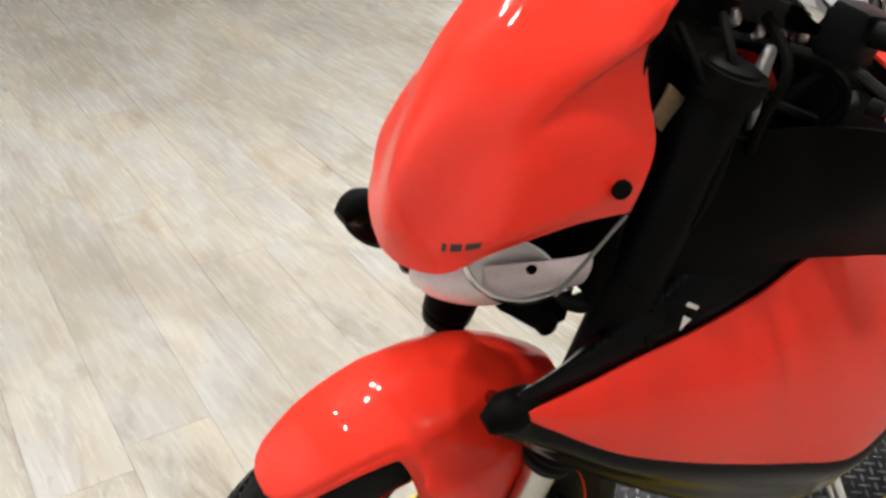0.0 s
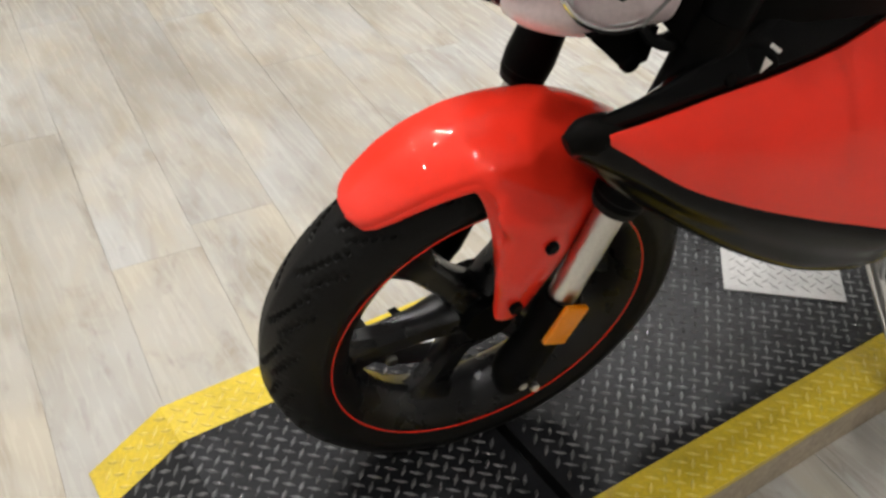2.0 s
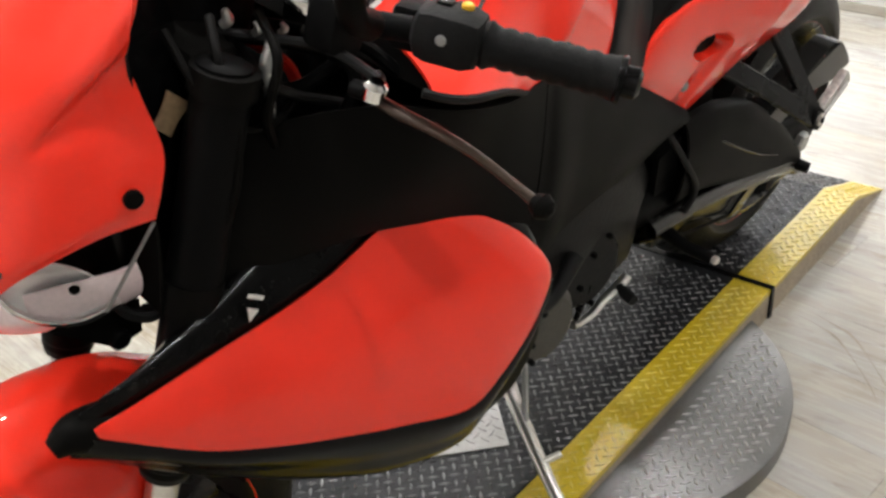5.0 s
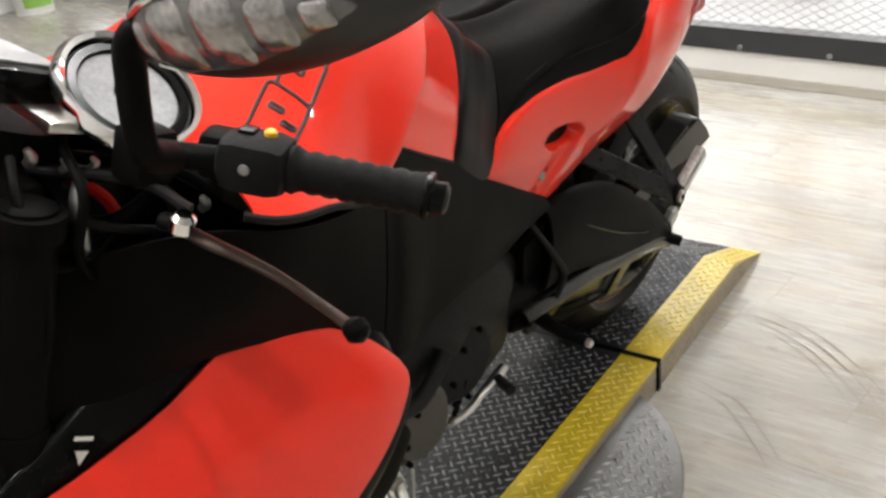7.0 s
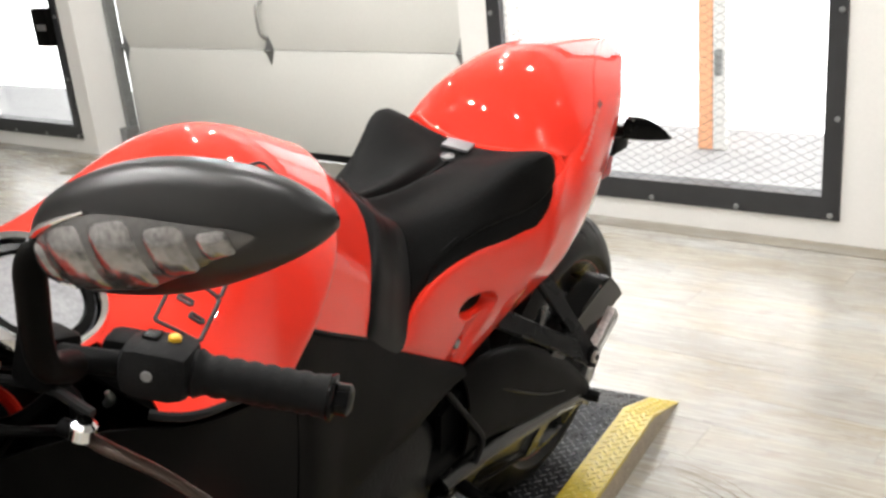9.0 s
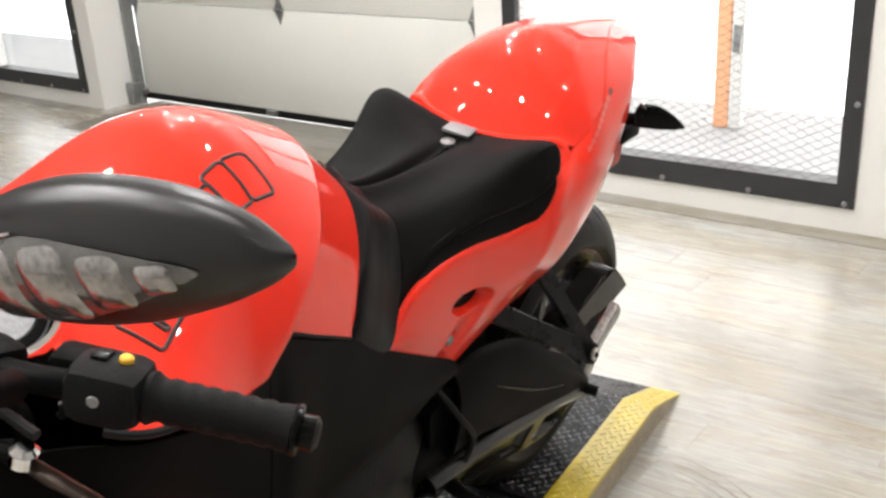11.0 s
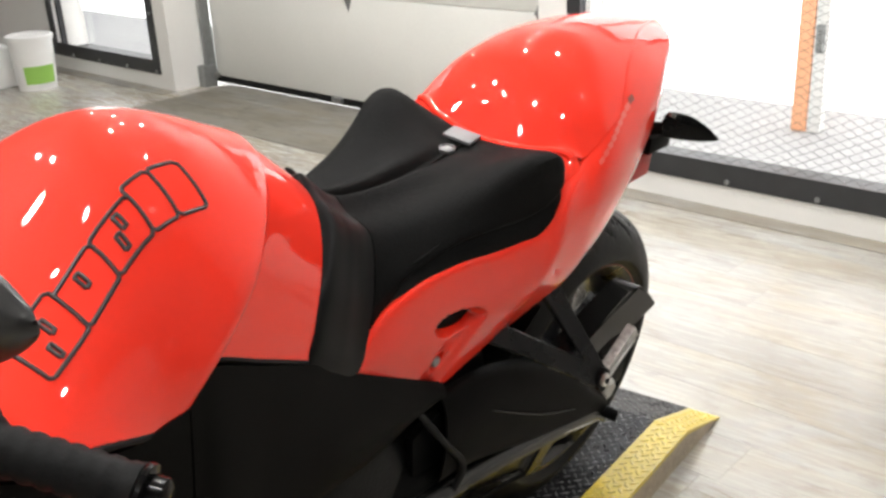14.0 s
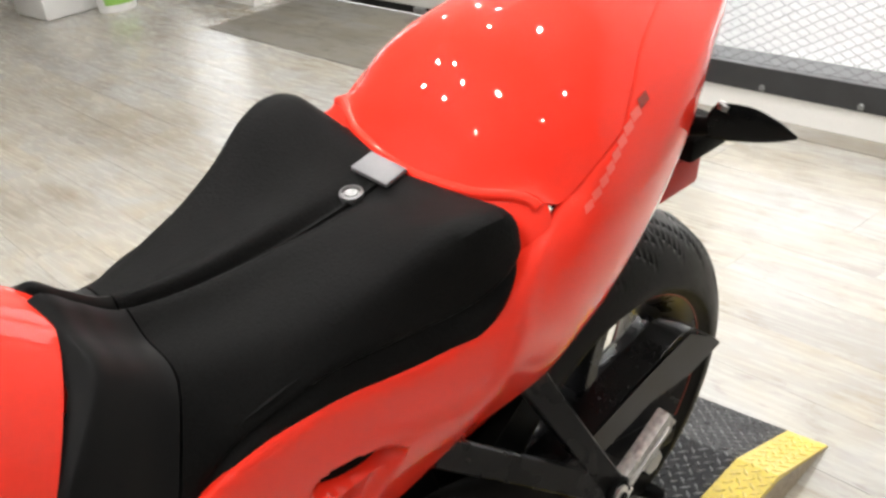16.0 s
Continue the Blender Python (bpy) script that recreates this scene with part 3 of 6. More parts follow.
def lozenges(name, parent, material, inside, lo, hi, height, pitch=0.0198, label=""):
    """Raised treads in the two crossing directions of chequer plate."""
    verts, faces = [], []
    L, w, h = 0.0122, 0.0034, 0.0022
    shape = ((-L, 0, 0), (0, -w, 0), (L, 0, 0), (0, w, 0), (-L * 0.6, 0, h), (0, -w * 0.4, h), (L * 0.6, 0, h), (0, w * 0.4, h))
    quads = ((0, 1, 5, 4), (1, 2, 6, 5), (2, 3, 7, 6), (3, 0, 4, 7), (4, 5, 6, 7))
    d, reach = pitch * math.sqrt(0.5), int((hi[0] - lo[0] + hi[1] - lo[1]) / pitch) + 2
    for i in range(-reach, reach):
        for j in range(-reach, reach):
            x, y = lo[0] + 0.009 + (i - j) * d, lo[1] + 0.009 + (i + j) * d
            if not (lo[0] + 0.006 < x < hi[0] - 0.006 and lo[1] + 0.006 < y < hi[1] - 0.006 and inside(x, y)):
                continue
            a = radians(45 if (i + j) % 2 else -45)
            ca, sa = math.cos(a), math.sin(a)
            z = height(x)
            slope = (height(x + 0.004) - height(x - 0.004)) / 0.008
            base = len(verts)
            for u, v, k in shape:
                dx, dy = ca * u - sa * v, sa * u + ca * v
                verts.append((x + dx, y + dy, z + slope * dx + k))
            faces += [tuple(base + k for k in f) for f in quads]
    return tagged(raw_part(name, verts, faces, material, parent, label), kind="stuff")


turntable = empty("turntable", pose(0, -0.012, 0, 0, 0, 2.86), label="motorcycle turntable with black tread-plate ramp and yellow edges on the floor", category="turntable")
DISC_C, DISC_R, DISC_Z = (-0.46, 0.21), 0.42, 0.046
disc_ob = part("disc_plate", revolve([(0.0, DISC_R - 0.002), (DISC_Z - 0.003, DISC_R), (DISC_Z, DISC_R - 0.004), (DISC_Z, 0.0), (0.0, 0.0)], 128, (*DISC_C, 0), "z", closed=False), PLATE_BARE, turntable, "round bare tread-plate disc")
in_disc = lambda x, y: math.hypot(x - DISC_C[0], y - DISC_C[1]) < DISC_R - 0.02 and not (-0.02 < y < RW + 0.02)
lozenges("disc_treads", disc_ob, TREAD_GLINT, in_disc, (DISC_C[0] - DISC_R, DISC_C[1] - DISC_R), (DISC_C[0] + DISC_R, DISC_C[1] + DISC_R), lambda x: DISC_Z)
BAND = 0.086


def ramp_piece(name, x0, x1, front, rear):
    """One length of the ramp: core, black deck, two yellow edge bands, treads."""
    xs = [x0] + [p[0] for p in RAMP_PTS if x0 < p[0] < x1] + [x1]
    bm = bmesh.new()
    for y in (0.002, RW - 0.002):
        lo = [bm.verts.new((x, y, 0.0005)) for x in xs]
        hi = [bm.verts.new((x, y, max(ramp_z(x) - 0.003, 0.001))) for x in xs]
        for i in range(len(xs) - 1):
            bm.faces.new((lo[i], lo[i + 1], hi[i + 1], hi[i]))
    for x in (x0 + 0.001, x1 - 0.001):
        if ramp_z(x) > 0.02:
            bm.faces.new([bm.verts.new(q) for q in ((x, 0.002, 0.0005), (x, RW - 0.002, 0.0005), (x, RW - 0.002, ramp_z(x) - 0.003), (x, 0.002, ramp_z(x) - 0.003))])
    core = part(name, bm, RAMP_SIDE, turntable, "raw brown edge of a ramp length", smooth=False)
    strip(x0, x1, BAND, RW - BAND, 0.0, PLATE_BLACK, "black_deck", core, "worn black painted tread plate")
    strip(x0, x1, 0.0, BAND, 0.0, PLATE_YELLOW, "yellow_edge", core, "yellow painted tread-plate edge")
    strip(x0, x1, RW - BAND, RW, 0.0, PLATE_YELLOW, "yellow_edge", core, "yellow painted tread-plate edge")
    lozenges("deck_treads", core, PLATE_BLACK_TREAD, lambda x, y: x0 + 0.015 < x < x1 - 0.015 and BAND < y < RW - BAND, (x0, BAND), (x1, RW - BAND), ramp_z)
    for ya, yb in ((0, BAND), (RW - BAND, RW)):
        lozenges("edge_treads", core, TREAD_YELLOW, lambda x, y: x0 + 0.015 < x < x1 - 0.015, (x0, ya + 0.002), (x1, yb - 0.004), ramp_z)
    return core


# glints of the black treads given as a lighter colour than the deck
PLATE_BLACK_TREAD = mat("black_tread_glints", (0.19, 0.19, 0.195), 0.28, metal=0.75, spread=0.6, scale=18)
ramp_piece("ramp_length", -1.998, -1.448, True, False)
ramp_piece("ramp_length", -1.432, -0.012, False, False)
ramp_piece("ramp_length", 0.004, 0.716, False, True)
for xj in (-1.448, -0.012):
    part("joint_bar", box((xj, -0.004, 0.0), (xj + 0.016, RW + 0.004, H + 0.003), 0.001), BLACK_GLOSS, turntable, "black joint between ramp lengths", smooth=False)
# pale colour stands in for the bright reflection on this tread plate
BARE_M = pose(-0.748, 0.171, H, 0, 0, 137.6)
bare = part("bare_plate", spun(box((0, -0.26, 0.0005), (0.215, 0.0, 0.004), 0.001), BARE_M), PLATE_SHINE, turntable, "square tread plate, its bright reflection given as pale colour", smooth=False)
treads = lozenges("bare_treads", bare, PLATE_SHINE, lambda x, y: True, (0.004, -0.256), (0.212, -0.004), lambda x: 0.004)
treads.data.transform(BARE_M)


# ---------------------------------------------------------------- the motorcycle, leaning on its side stand
# bike axes: x to the rear, y to its right, z up from the ground; front axle over x = 0
LEAN = 11.17
bike = empty("motorcycle", pose(-1.51, 0.232, H, LEAN, 0, 0), label="red and black naked sport motorcycle parked on its side stand", category="motorcycle")
STEER = pose(0, 0, 0, 0, 0, -5.9)
FR, RR, RX = 0.300, 0.343, 1.616


def both(f, *a):
    for s in (-1, 1):
        f(s, *a)


# ---- wheels
def tyre_profile(r, w, rim):
    half = [(0.0, r), (0.3, r - 0.05 * 0.09 * w / 0.06), (0.55, r - 0.011 * w / 0.06), (0.8, r - 0.026 * w / 0.06), (0.97, r - 0.046 * w / 0.06),
            (1.0, r - 0.058 * w / 0.06), (0.93, rim + 0.012), (0.82, rim)]
    pts = [(w * a, b) for a, b in half]
    pts = [tuple(p) for p in spline(pts, 30)]
    left = [(-a, b) for a, b in pts[:0:-1]]
    return left + pts


def tread(r, w, count, lean):
    """Thin curved sipes pressed into the crown."""
    def push(a, s, rad):
        if rad < r - 0.045 * w / 0.06:
            return 0.0
        q = abs(s) / w
        side = 0.5 if s > 0 else 0.0
        out = 0.0
        for k, (lo, hi, sl) in enumerate(((0.08, 0.70, lean * 2.0), (0.42, 0.88, lean * 1.5))):
            ph = (a * count / (2 * math.pi) + side + k * 0.42 - sl * q ** 1.6) % 1.0
            d = min(ph, 1 - ph) * 2 * math.pi / count * r
            end = min(1.0, (q - lo) / 0.10, (hi - q) / 0.10)
            if end > 0:
                out = min(out, -0.0055 * end * min(1.0, max(0.0, (0.0052 - d) / 0.0022)))
        return out
    return push


def wheel(name, x, r, w, rim, spokes, steer, label):
    c = (x, 0, r)
    prof = [(-w * 0.80, rim - 0.004), (-w * 0.84, rim + 0.004), (-w * 0.80, rim + 0.004), (-w * 0.55, rim - 0.016), (0, rim - 0.03), (w * 0.55, rim - 0.016), (w * 0.80, rim + 0.004),
            (w * 0.84, rim + 0.004), (w * 0.80, rim - 0.006), (w * 0.5, rim - 0.028), (0, rim - 0.042), (-w * 0.5, rim - 0.028)]
    root = part(name, spun(revolve(prof, 96, c), steer), WHEEL_BLACK, bike, label)
    part("tyre", spun(revolve(tyre_profile(r, w, rim), 1000, c, push=tread(r, w, 24, 1.1)), steer), RUBBER, root, "black road tyre with slanting sipes")
    for s in (-1, 1):
        ring = revolve([(s * w * 0.845 + 0.0012 * math.cos(a), rim + 0.001 + 0.0012 * math.sin(a)) for a in np.linspace(0, 2 * math.pi, 8, endpoint=False)], 120, c)
        part("rim_stripe", spun(ring, steer), RED if x < 1 else INK_RED, root, "thin red rim stripe")
    part("hub", spun(revolve([(-w * 0.7, 0.0), (-w * 0.7, 0.035), (-w * 0.4, 0.042), (w * 0.4, 0.042), (w * 0.7, 0.035), (w * 0.7, 0.0)], 40, c, closed=False), steer), BLACK_METAL, root)
    for i in range(spokes):
        a = 2 * math.pi * (i + 0.3) / spokes
        d = np.array((math.sin(a), 0, math.cos(a)))
        tng = np.array((math.cos(a), 0, -math.sin(a)))
        bm = bmesh.new()
        rows = []
        for q, hw, hd in ((0.03, 0.026, 0.030), (0.35, 0.019, 0.022), (0.7, 0.021, 0.019), (0.93, 0.034, 0.018), (1.0, 0.045, 0.022)):
            p = np.array(c) + d * (0.03 + (rim - 0.035 - 0.03) * q)
            rows.append([bm.verts.new(p + tng * hw * u + np.array((0, hd * v, 0))) for u, v in ((-1, -0.55), (-0.6, -1), (0.6, -1), (1, -0.55), (1, 0.55), (0.6, 1), (-0.6, 1), (-1, 0.55))])
        for m_, n_ in zip(rows, rows[1:]):
            for k in range(8):
                bm.faces.new((m_[k], m_[(k + 1) % 8], n_[(k + 1) % 8], n_[k]))
        part("spoke", spun(bm, steer), WHEEL_BLACK, root)
    return root


front = wheel("front_wheel", 0, FR, 0.060, 0.222, 6, STEER, "black six-spoke front wheel")
rear = wheel("rear_wheel", RX, RR, 0.092, 0.236, 6, Matrix(), "black six-spoke rear wheel")
part("brake_disc", spun(revolve([(0.052, 0.150), (0.052, 0.196), (0.057, 0.196), (0.057, 0.150)], 96, (0, 0, FR)), STEER), BRAKE, front, "steel perimeter brake disc")
for i in range(6):
    a = 2 * math.pi * (i + 0.5) / 6
    part("disc_bolt", spun(disc((0.185 * math.sin(a), 0.050, FR + 0.185 * math.cos(a)), (0, -1, 0), 0.009, 0.006), STEER), ALU, front)
part("valve_stem", spun(tube([(0.10, -0.01, FR - 0.165), (0.085, -0.02, FR - 0.14)], 0.004), STEER), ALU, front)


# ---- front fork
def fork_x(z):
    return 0.0085 + (z - 0.30) * 0.255


def fork_leg(s):
    y = 0.116 * s
    leg = part("fork_leg", spun(tube([(fork_x(0.575), y, 0.575), (fork_x(0.60), y, 0.60), (fork_x(0.66), y, 0.66), (fork_x(0.98), y * 0.93, 0.98), (fork_x(1.008), y * 0.92, 1.008), (fork_x(1.012), y * 0.92, 1.012)], [0.030, 0.032, 0.028, 0.027, 0.025, 0.018], 28), STEER), BLACK_METAL, bike, "black upper fork tube")
    part("stanchion", spun(tube([(fork_x(0.40), y, 0.40), (fork_x(0.59), y, 0.59)], 0.0180, 28), STEER), ALU, leg, "bare metal fork slider")
    part("dust_seal", spun(tube([(fork_x(0.565), y, 0.565), (fork_x(0.585), y, 0.585)], [0.027, 0.031], 28), STEER), RUBBER_SEAL, leg)
    bm = tube([(fork_x(0.425), y, 0.425), (fork_x(0.40), y, 0.40), (fork_x(0.35), y, 0.35), (0.0, y, 0.30), (-0.004, y, 0.265)], [0.024, 0.027, 0.026, 0.030, 0.020], 24, 20)
    part("fork_foot", spun(bm, STEER), BLACK_METAL, leg, "black cast fork foot")
    part("axle_bolt", spun(disc((-0.006, y + 0.026 * s, 0.302), (0, s, 0), 0.014, 0.007, 6), STEER), BLACK_METAL, leg)
    part("axle_core", spun(disc((-0.006, y + 0.031 * s, 0.302), (0, s, 0), 0.006, 0.004, 14), STEER), STEEL, leg)
    part("pinch_bolt", spun(disc((0.02, y + 0.022 * s, 0.275), (0, s, 0.1), 0.006, 0.006, 12), STEER), ALU, leg)
    m = pose(fork_x(0.405) - 0.002, y + 0.029 * s, 0.405, 0, 19.8, 0)
    part("fork_reflector", spun(box((-0.0165, -0.004, -0.032), (0.0165, 0.004, 0.032), 0.002, m), STEER), ORANGE, leg, "orange side reflector")


both(fork_leg)

def flat_beam(p, q, w0, w1, thick, normal):
    """A flat bar between two points, its broad face along normal."""
    p, q, nrm = np.array(p, float), np.array(q, float), np.array(normal, float)
    d = (q - p) / np.linalg.norm(q - p)
    nrm = nrm - d * np.dot(nrm, d)
    nrm /= np.linalg.norm(nrm)
    side = np.cross(d, nrm)
    bm = bmesh.new()
    rows = []
    for k in range(7):
        c, w = p + (q - p) * k / 6, w0 + (w1 - w0) * k / 6 + 0.004 * (abs(k - 3) / 3) ** 2
        rows.append([bm.verts.new(c + side * a * w / 2 + nrm * b * thick / 2) for a, b in ((-1, -0.6), (-0.86, -1), (0.86, -1), (1, -0.6), (1, 0.6), (0.86, 1), (-0.86, 1), (-1, 0.6))])
    for a, b in zip(rows, rows[1:]):
        for k in range(8):
            bm.faces.new((a[k], a[(k + 1) % 8], b[(k + 1) % 8], b[k]))
    bm.faces.new(rows[0][::-1])
    bm.faces.new(rows[-1])
    return bm


for z, dz in ((0.785, 0.034), (0.995, 0.022)):
    clamp = part("triple_clamp", spun(box((fork_x(z) - 0.012, -0.078, z - dz / 2), (fork_x(z) + 0.036, 0.078, z + dz / 2), 0.008), STEER), BLACK_PLASTIC, bike, "black fork clamp")
    for y in (-0.109, 0.109):
        part("clamp_collar", spun(tube([(fork_x(z - dz / 2), y, z - dz / 2), (fork_x(z + dz / 2), y, z + dz / 2)], 0.0315, 28), STEER), BLACK_PLASTIC, clamp)
part("inner_bracket", flat_beam((0.118, -0.108, 0.956), (0.142, -0.104, 0.980), 0.016, 0.022, 0.004, (-0.2, -1, 0.3)), TAN_METAL, bike, "tan metal bracket behind the flyscreen")

# ---- front mudguard: one skin over the tyre whose flanks run down into a leg on each fork slider
GUARD_LINE = ((-40, 0.3010, 0.016, 0.003), (-38.6, 0.3040, 0.034, 0.008), (-36, 0.3068, 0.044, 0.011), (-32, 0.3095, 0.051, 0.014), (-27, 0.314, 0.057, 0.017), (-21, 0.317, 0.062, 0.020),
              (-11, 0.319, 0.069, 0.024), (-1, 0.320, 0.075, 0.032), (9, 0.318, 0.081, 0.040), (19, 0.315, 0.079, 0.042), (28, 0.311, 0.069, 0.036))


def ease(x, a, b):
    q = min(1.0, max(0.0, (x - a) / (b - a)))
    return q * q * (3 - 2 * q)


def guard_row(a):
    """Across the tyre at a degrees back from the top, from foot to foot."""
    cols = np.array(GUARD_LINE).T
    r, hw, drop = (float(np.interp(a, cols[0], c)) for c in cols[1:])
    sa, ca = math.sin(radians(a)), math.cos(radians(a))
    ring = lambda q, dr: np.array(((r + dr) * sa, hw * q, FR + (r + dr) * ca))
    leg = ease(a, -15, -4) * (1 - ease(a, 20.5, 24))
    f = min(1.0, max(0.0, (a + 6) / 28))
    swell = math.sin(math.pi * f) ** 0.7
    back = STEER.inverted()
    feet = {}
    for s in (-1, 1):
        down = [(-0.066 + 0.144 * f, 0.091 + 0.009 * swell, 0.563), (-0.055 + 0.112 * f, 0.097 + 0.013 * swell, 0.530), (-0.060 + 0.087 * f, 0.101 + 0.013 * swell, 0.474), (-0.055 + 0.047 * f, 0.103 + 0.004 * swell, 0.410 - 0.013 * swell + 0.012 * f)]
        near = [ring(s * q, -drop * k) for q, k in ((0.93, 0.70), (0.975, 0.82), (0.99, 0.92), (1.0, 1.0))]
        feet[s] = [p + (np.array(back @ Vector((x, y * s, z))) - p) * leg for p, (x, y, z) in zip(near, down)]
    k = min(1.0, drop / 0.037)
    crown = [ring(q, 0.006 * (1 - k) + dr * k) for q, dr in ((-0.84, -0.018), (-0.47, -0.002), (0, 0.006), (0.47, -0.002), (0.84, -0.018))]
    return feet[-1][::-1] + crown + feet[1]


GUARD = Sheet([guard_row(a) for a in np.linspace(-40, 28, 120)])
guard = part("front_mudguard", spun(GUARD.mesh(119, 72, thick=-0.003), STEER), RED, bike, "glossy red front mudguard")
for s in (-1, 1):
    for x, z in ((-0.004, 0.519), (-0.036, 0.429)):
        part("guard_bolt", disc((x, 0.1155 * s, z), (0, s, 0), 0.0085, 0.005, 16), BLACK_METAL, guard)

# ---- flyscreen and headlamp
HALF = [
    [(0.0, -0.071, 0.808), (0.061, -0.056, 0.825), (0.094, -0.022, 0.861), (0.119, 0.037, 0.886), (0.130, 0.089, 0.889)],
    [(0.0, -0.0723, 0.852), (0.054, -0.0513, 0.858), (0.096, -0.0216, 0.88), (0.121, 0.042, 0.903), (0.128, 0.100, 0.915)],
    [(0.0, -0.0598, 0.915), (0.049, -0.0338, 0.918), (0.09, 0.0004, 0.925), (0.112, 0.060, 0.937), (0.120, 0.111, 0.947)],
    [(0.0, -0.017, 0.985), (0.06, 0.011, 0.985), (0.086, 0.045, 0.984), (0.098, 0.076, 0.983), (0.105, 0.108, 0.987)],
    [(0.0, 0.047, 1.046), (0.053, 0.0715, 1.045), (0.092, 0.0798, 1.042), (0.103, 0.086, 1.036), (0.106, 0.1, 1.032)],
    [(0.0, 0.103, 1.092), (0.05, 0.1163, 1.09), (0.084, 0.1117, 1.086), (0.1, 0.108, 1.08), (0.108, 0.106, 1.074)],
    [(0.0, 0.142, 1.114), (0.045, 0.143, 1.113), (0.08, 0.134, 1.11), (0.098, 0.124, 1.106), (0.106, 0.116, 1.102)]]
FLY = [[(x, -y, z) for y, x, z in row[:0:-1]] + [(x, y, z) for y, x, z in row] for row in HALF]
def fly_relief(u, v, p):
    """A wedge-shaped hollow on each flank, crisp above and soft below."""
    along = (p[0] - FLY_APEX[0]) / (FLY_REAR[0] - FLY_APEX[0])
    if along <= 0 or abs(p[1]) < 0.03:
        return 0.0
    low = FLY_APEX[1] + (FLY_REAR[1] - FLY_APEX[1]) * along
    high = FLY_APEX[1] + 0.006 + (FLY_REAR[2] - FLY_APEX[1]) * along
    q = (p[2] - low) / max(high - low, 0.004)
    if q <= 0 or q >= 1:
        return 0.0
    deep = (1 - q) / 0.22 if q > 0.78 else (0.5 - 0.5 * math.cos(math.pi * q / 0.78))
    return -0.019 * min(1.0, along) ** 0.8 * (1 - 0.45 * max(0.0, min(1.0, (along - 0.75) / 0.25))) * deep


FLY_APEX, FLY_REAR = (0.012, 0.957), (0.100, 0.958, 1.042)
fly = part("flyscreen", Sheet(FLY).mesh(84, 96, thick=0.004, push=fly_relief), RED, bike, "glossy red headlamp flyscreen")
both(lambda s: part("flyscreen_screw", disc((0.069, 0.1325 * s, 0.921), (-0.25, s, 0.1), 0.0088, 0.003, 20), BLACK_PLASTIC, fly, "black screw"))
both(lambda s: part("inner_cowl", Sheet([[(x + 0.022, y * s * 0.84, z + dz) for x, y, z in row] for dz, row in (
    (0, [(0.085, 0.128, 0.89), (0.12, 0.10, 0.88), (0.15, 0.06, 0.87)]), (0, [(0.105, 0.108, 0.94), (0.14, 0.085, 0.94), (0.17, 0.05, 0.94)]),
    (0, [(0.082, 0.112, 0.99), (0.12, 0.09, 1.0), (0.16, 0.05, 1.01)]), (0, [(0.08, 0.115, 1.05), (0.11, 0.09, 1.06), (0.15, 0.05, 1.06)]), (0, [(0.09, 0.112, 1.085), (0.11, 0.09, 1.09), (0.14, 0.05, 1.09)]))]).mesh(20, 10, thick=0.003), BLACK_GLOSS, fly, "black inner cowl"))


def oval(sheet, uc, vc, ru, rv, lift, dome, taper, power=2.0, n=28):
    """A domed rounded piece on a surface; taper narrows its far end."""
    bm = bmesh.new()
    rows = []
    for k in range(7):
        q = k / 6
        row = []
        for a in np.linspace(0, 2 * math.pi, n, endpoint=False):
            c, d = math.cos(a), math.sin(a)
            r = (abs(c) ** power + abs(d) ** power) ** (-1 / power) * q
            u = min(max(uc + ru * r * c, 0.0), 1.0)
            v = vc + rv * r * d * (1 - taper * max(0.0, r * c))
            row.append(bm.verts.new(sheet.at(u, v) + sheet.normal(u, v) * (lift + dome * math.sqrt(max(0.0, 1 - q * q)))))
        rows.append(row)
    for a, b in zip(rows[1:], rows[2:]):
        for k in range(n):
            bm.faces.new((a[k], a[(k + 1) % n], b[(k + 1) % n], b[k]))
    bm.faces.new(rows[1])
    for v in rows[0]:
        bm.verts.remove(v)
    return bm


def patch(sheet, u0, u1, v0, v1, lift, n=6):
    """A thin piece that lies on a surface."""
    bm = bmesh.new()
    rows = []
    for i in range(n + 1):
        u = u0 + (u1 - u0) * i / n
        rows.append([bm.verts.new(sheet.at(u, v0 + (v1 - v0) * j / n) + sheet.normal(u, v0 + (v1 - v0) * j / n) * lift) for j in range(n + 1)])
    for i in range(n):
        for j in range(n):
            bm.faces.new((rows[i][j], rows[i + 1][j], rows[i + 1][j + 1], rows[i][j + 1]))
    return bm


for k, (v0, v1) in enumerate(((0.285, 0.318), (0.326, 0.352), (0.362, 0.372))):
    part("flyscreen_mark", patch(Sheet(FLY), 0.120, 0.152, v0, v1, 0.0012), INK, fly, "small dark marking")


headlamp = part("headlamp", Sheet([[(x, y, z) for x, y, z in row] for row in (
    [(0.10, -0.085, 0.80), (0.05, -0.075, 0.795), (0.02, -0.045, 0.79), (0.01, 0, 0.788), (0.02, 0.045, 0.79), (0.05, 0.075, 0.795), (0.10, 0.085, 0.80)],
    [(0.10, -0.085, 0.85), (0.05, -0.075, 0.85), (0.025, -0.045, 0.85), (0.015, 0, 0.85), (0.025, 0.045, 0.85), (0.05, 0.075, 0.85), (0.10, 0.085, 0.85)],
    [(0.10, -0.08, 0.90), (0.06, -0.07, 0.90), (0.05, -0.04, 0.90), (0.045, 0, 0.90), (0.05, 0.04, 0.90), (0.06, 0.07, 0.90), (0.10, 0.08, 0.90)])]).mesh(12, 36, thick=0.004), BLACK_GLOSS, bike, "twin headlamp under the flyscreen")


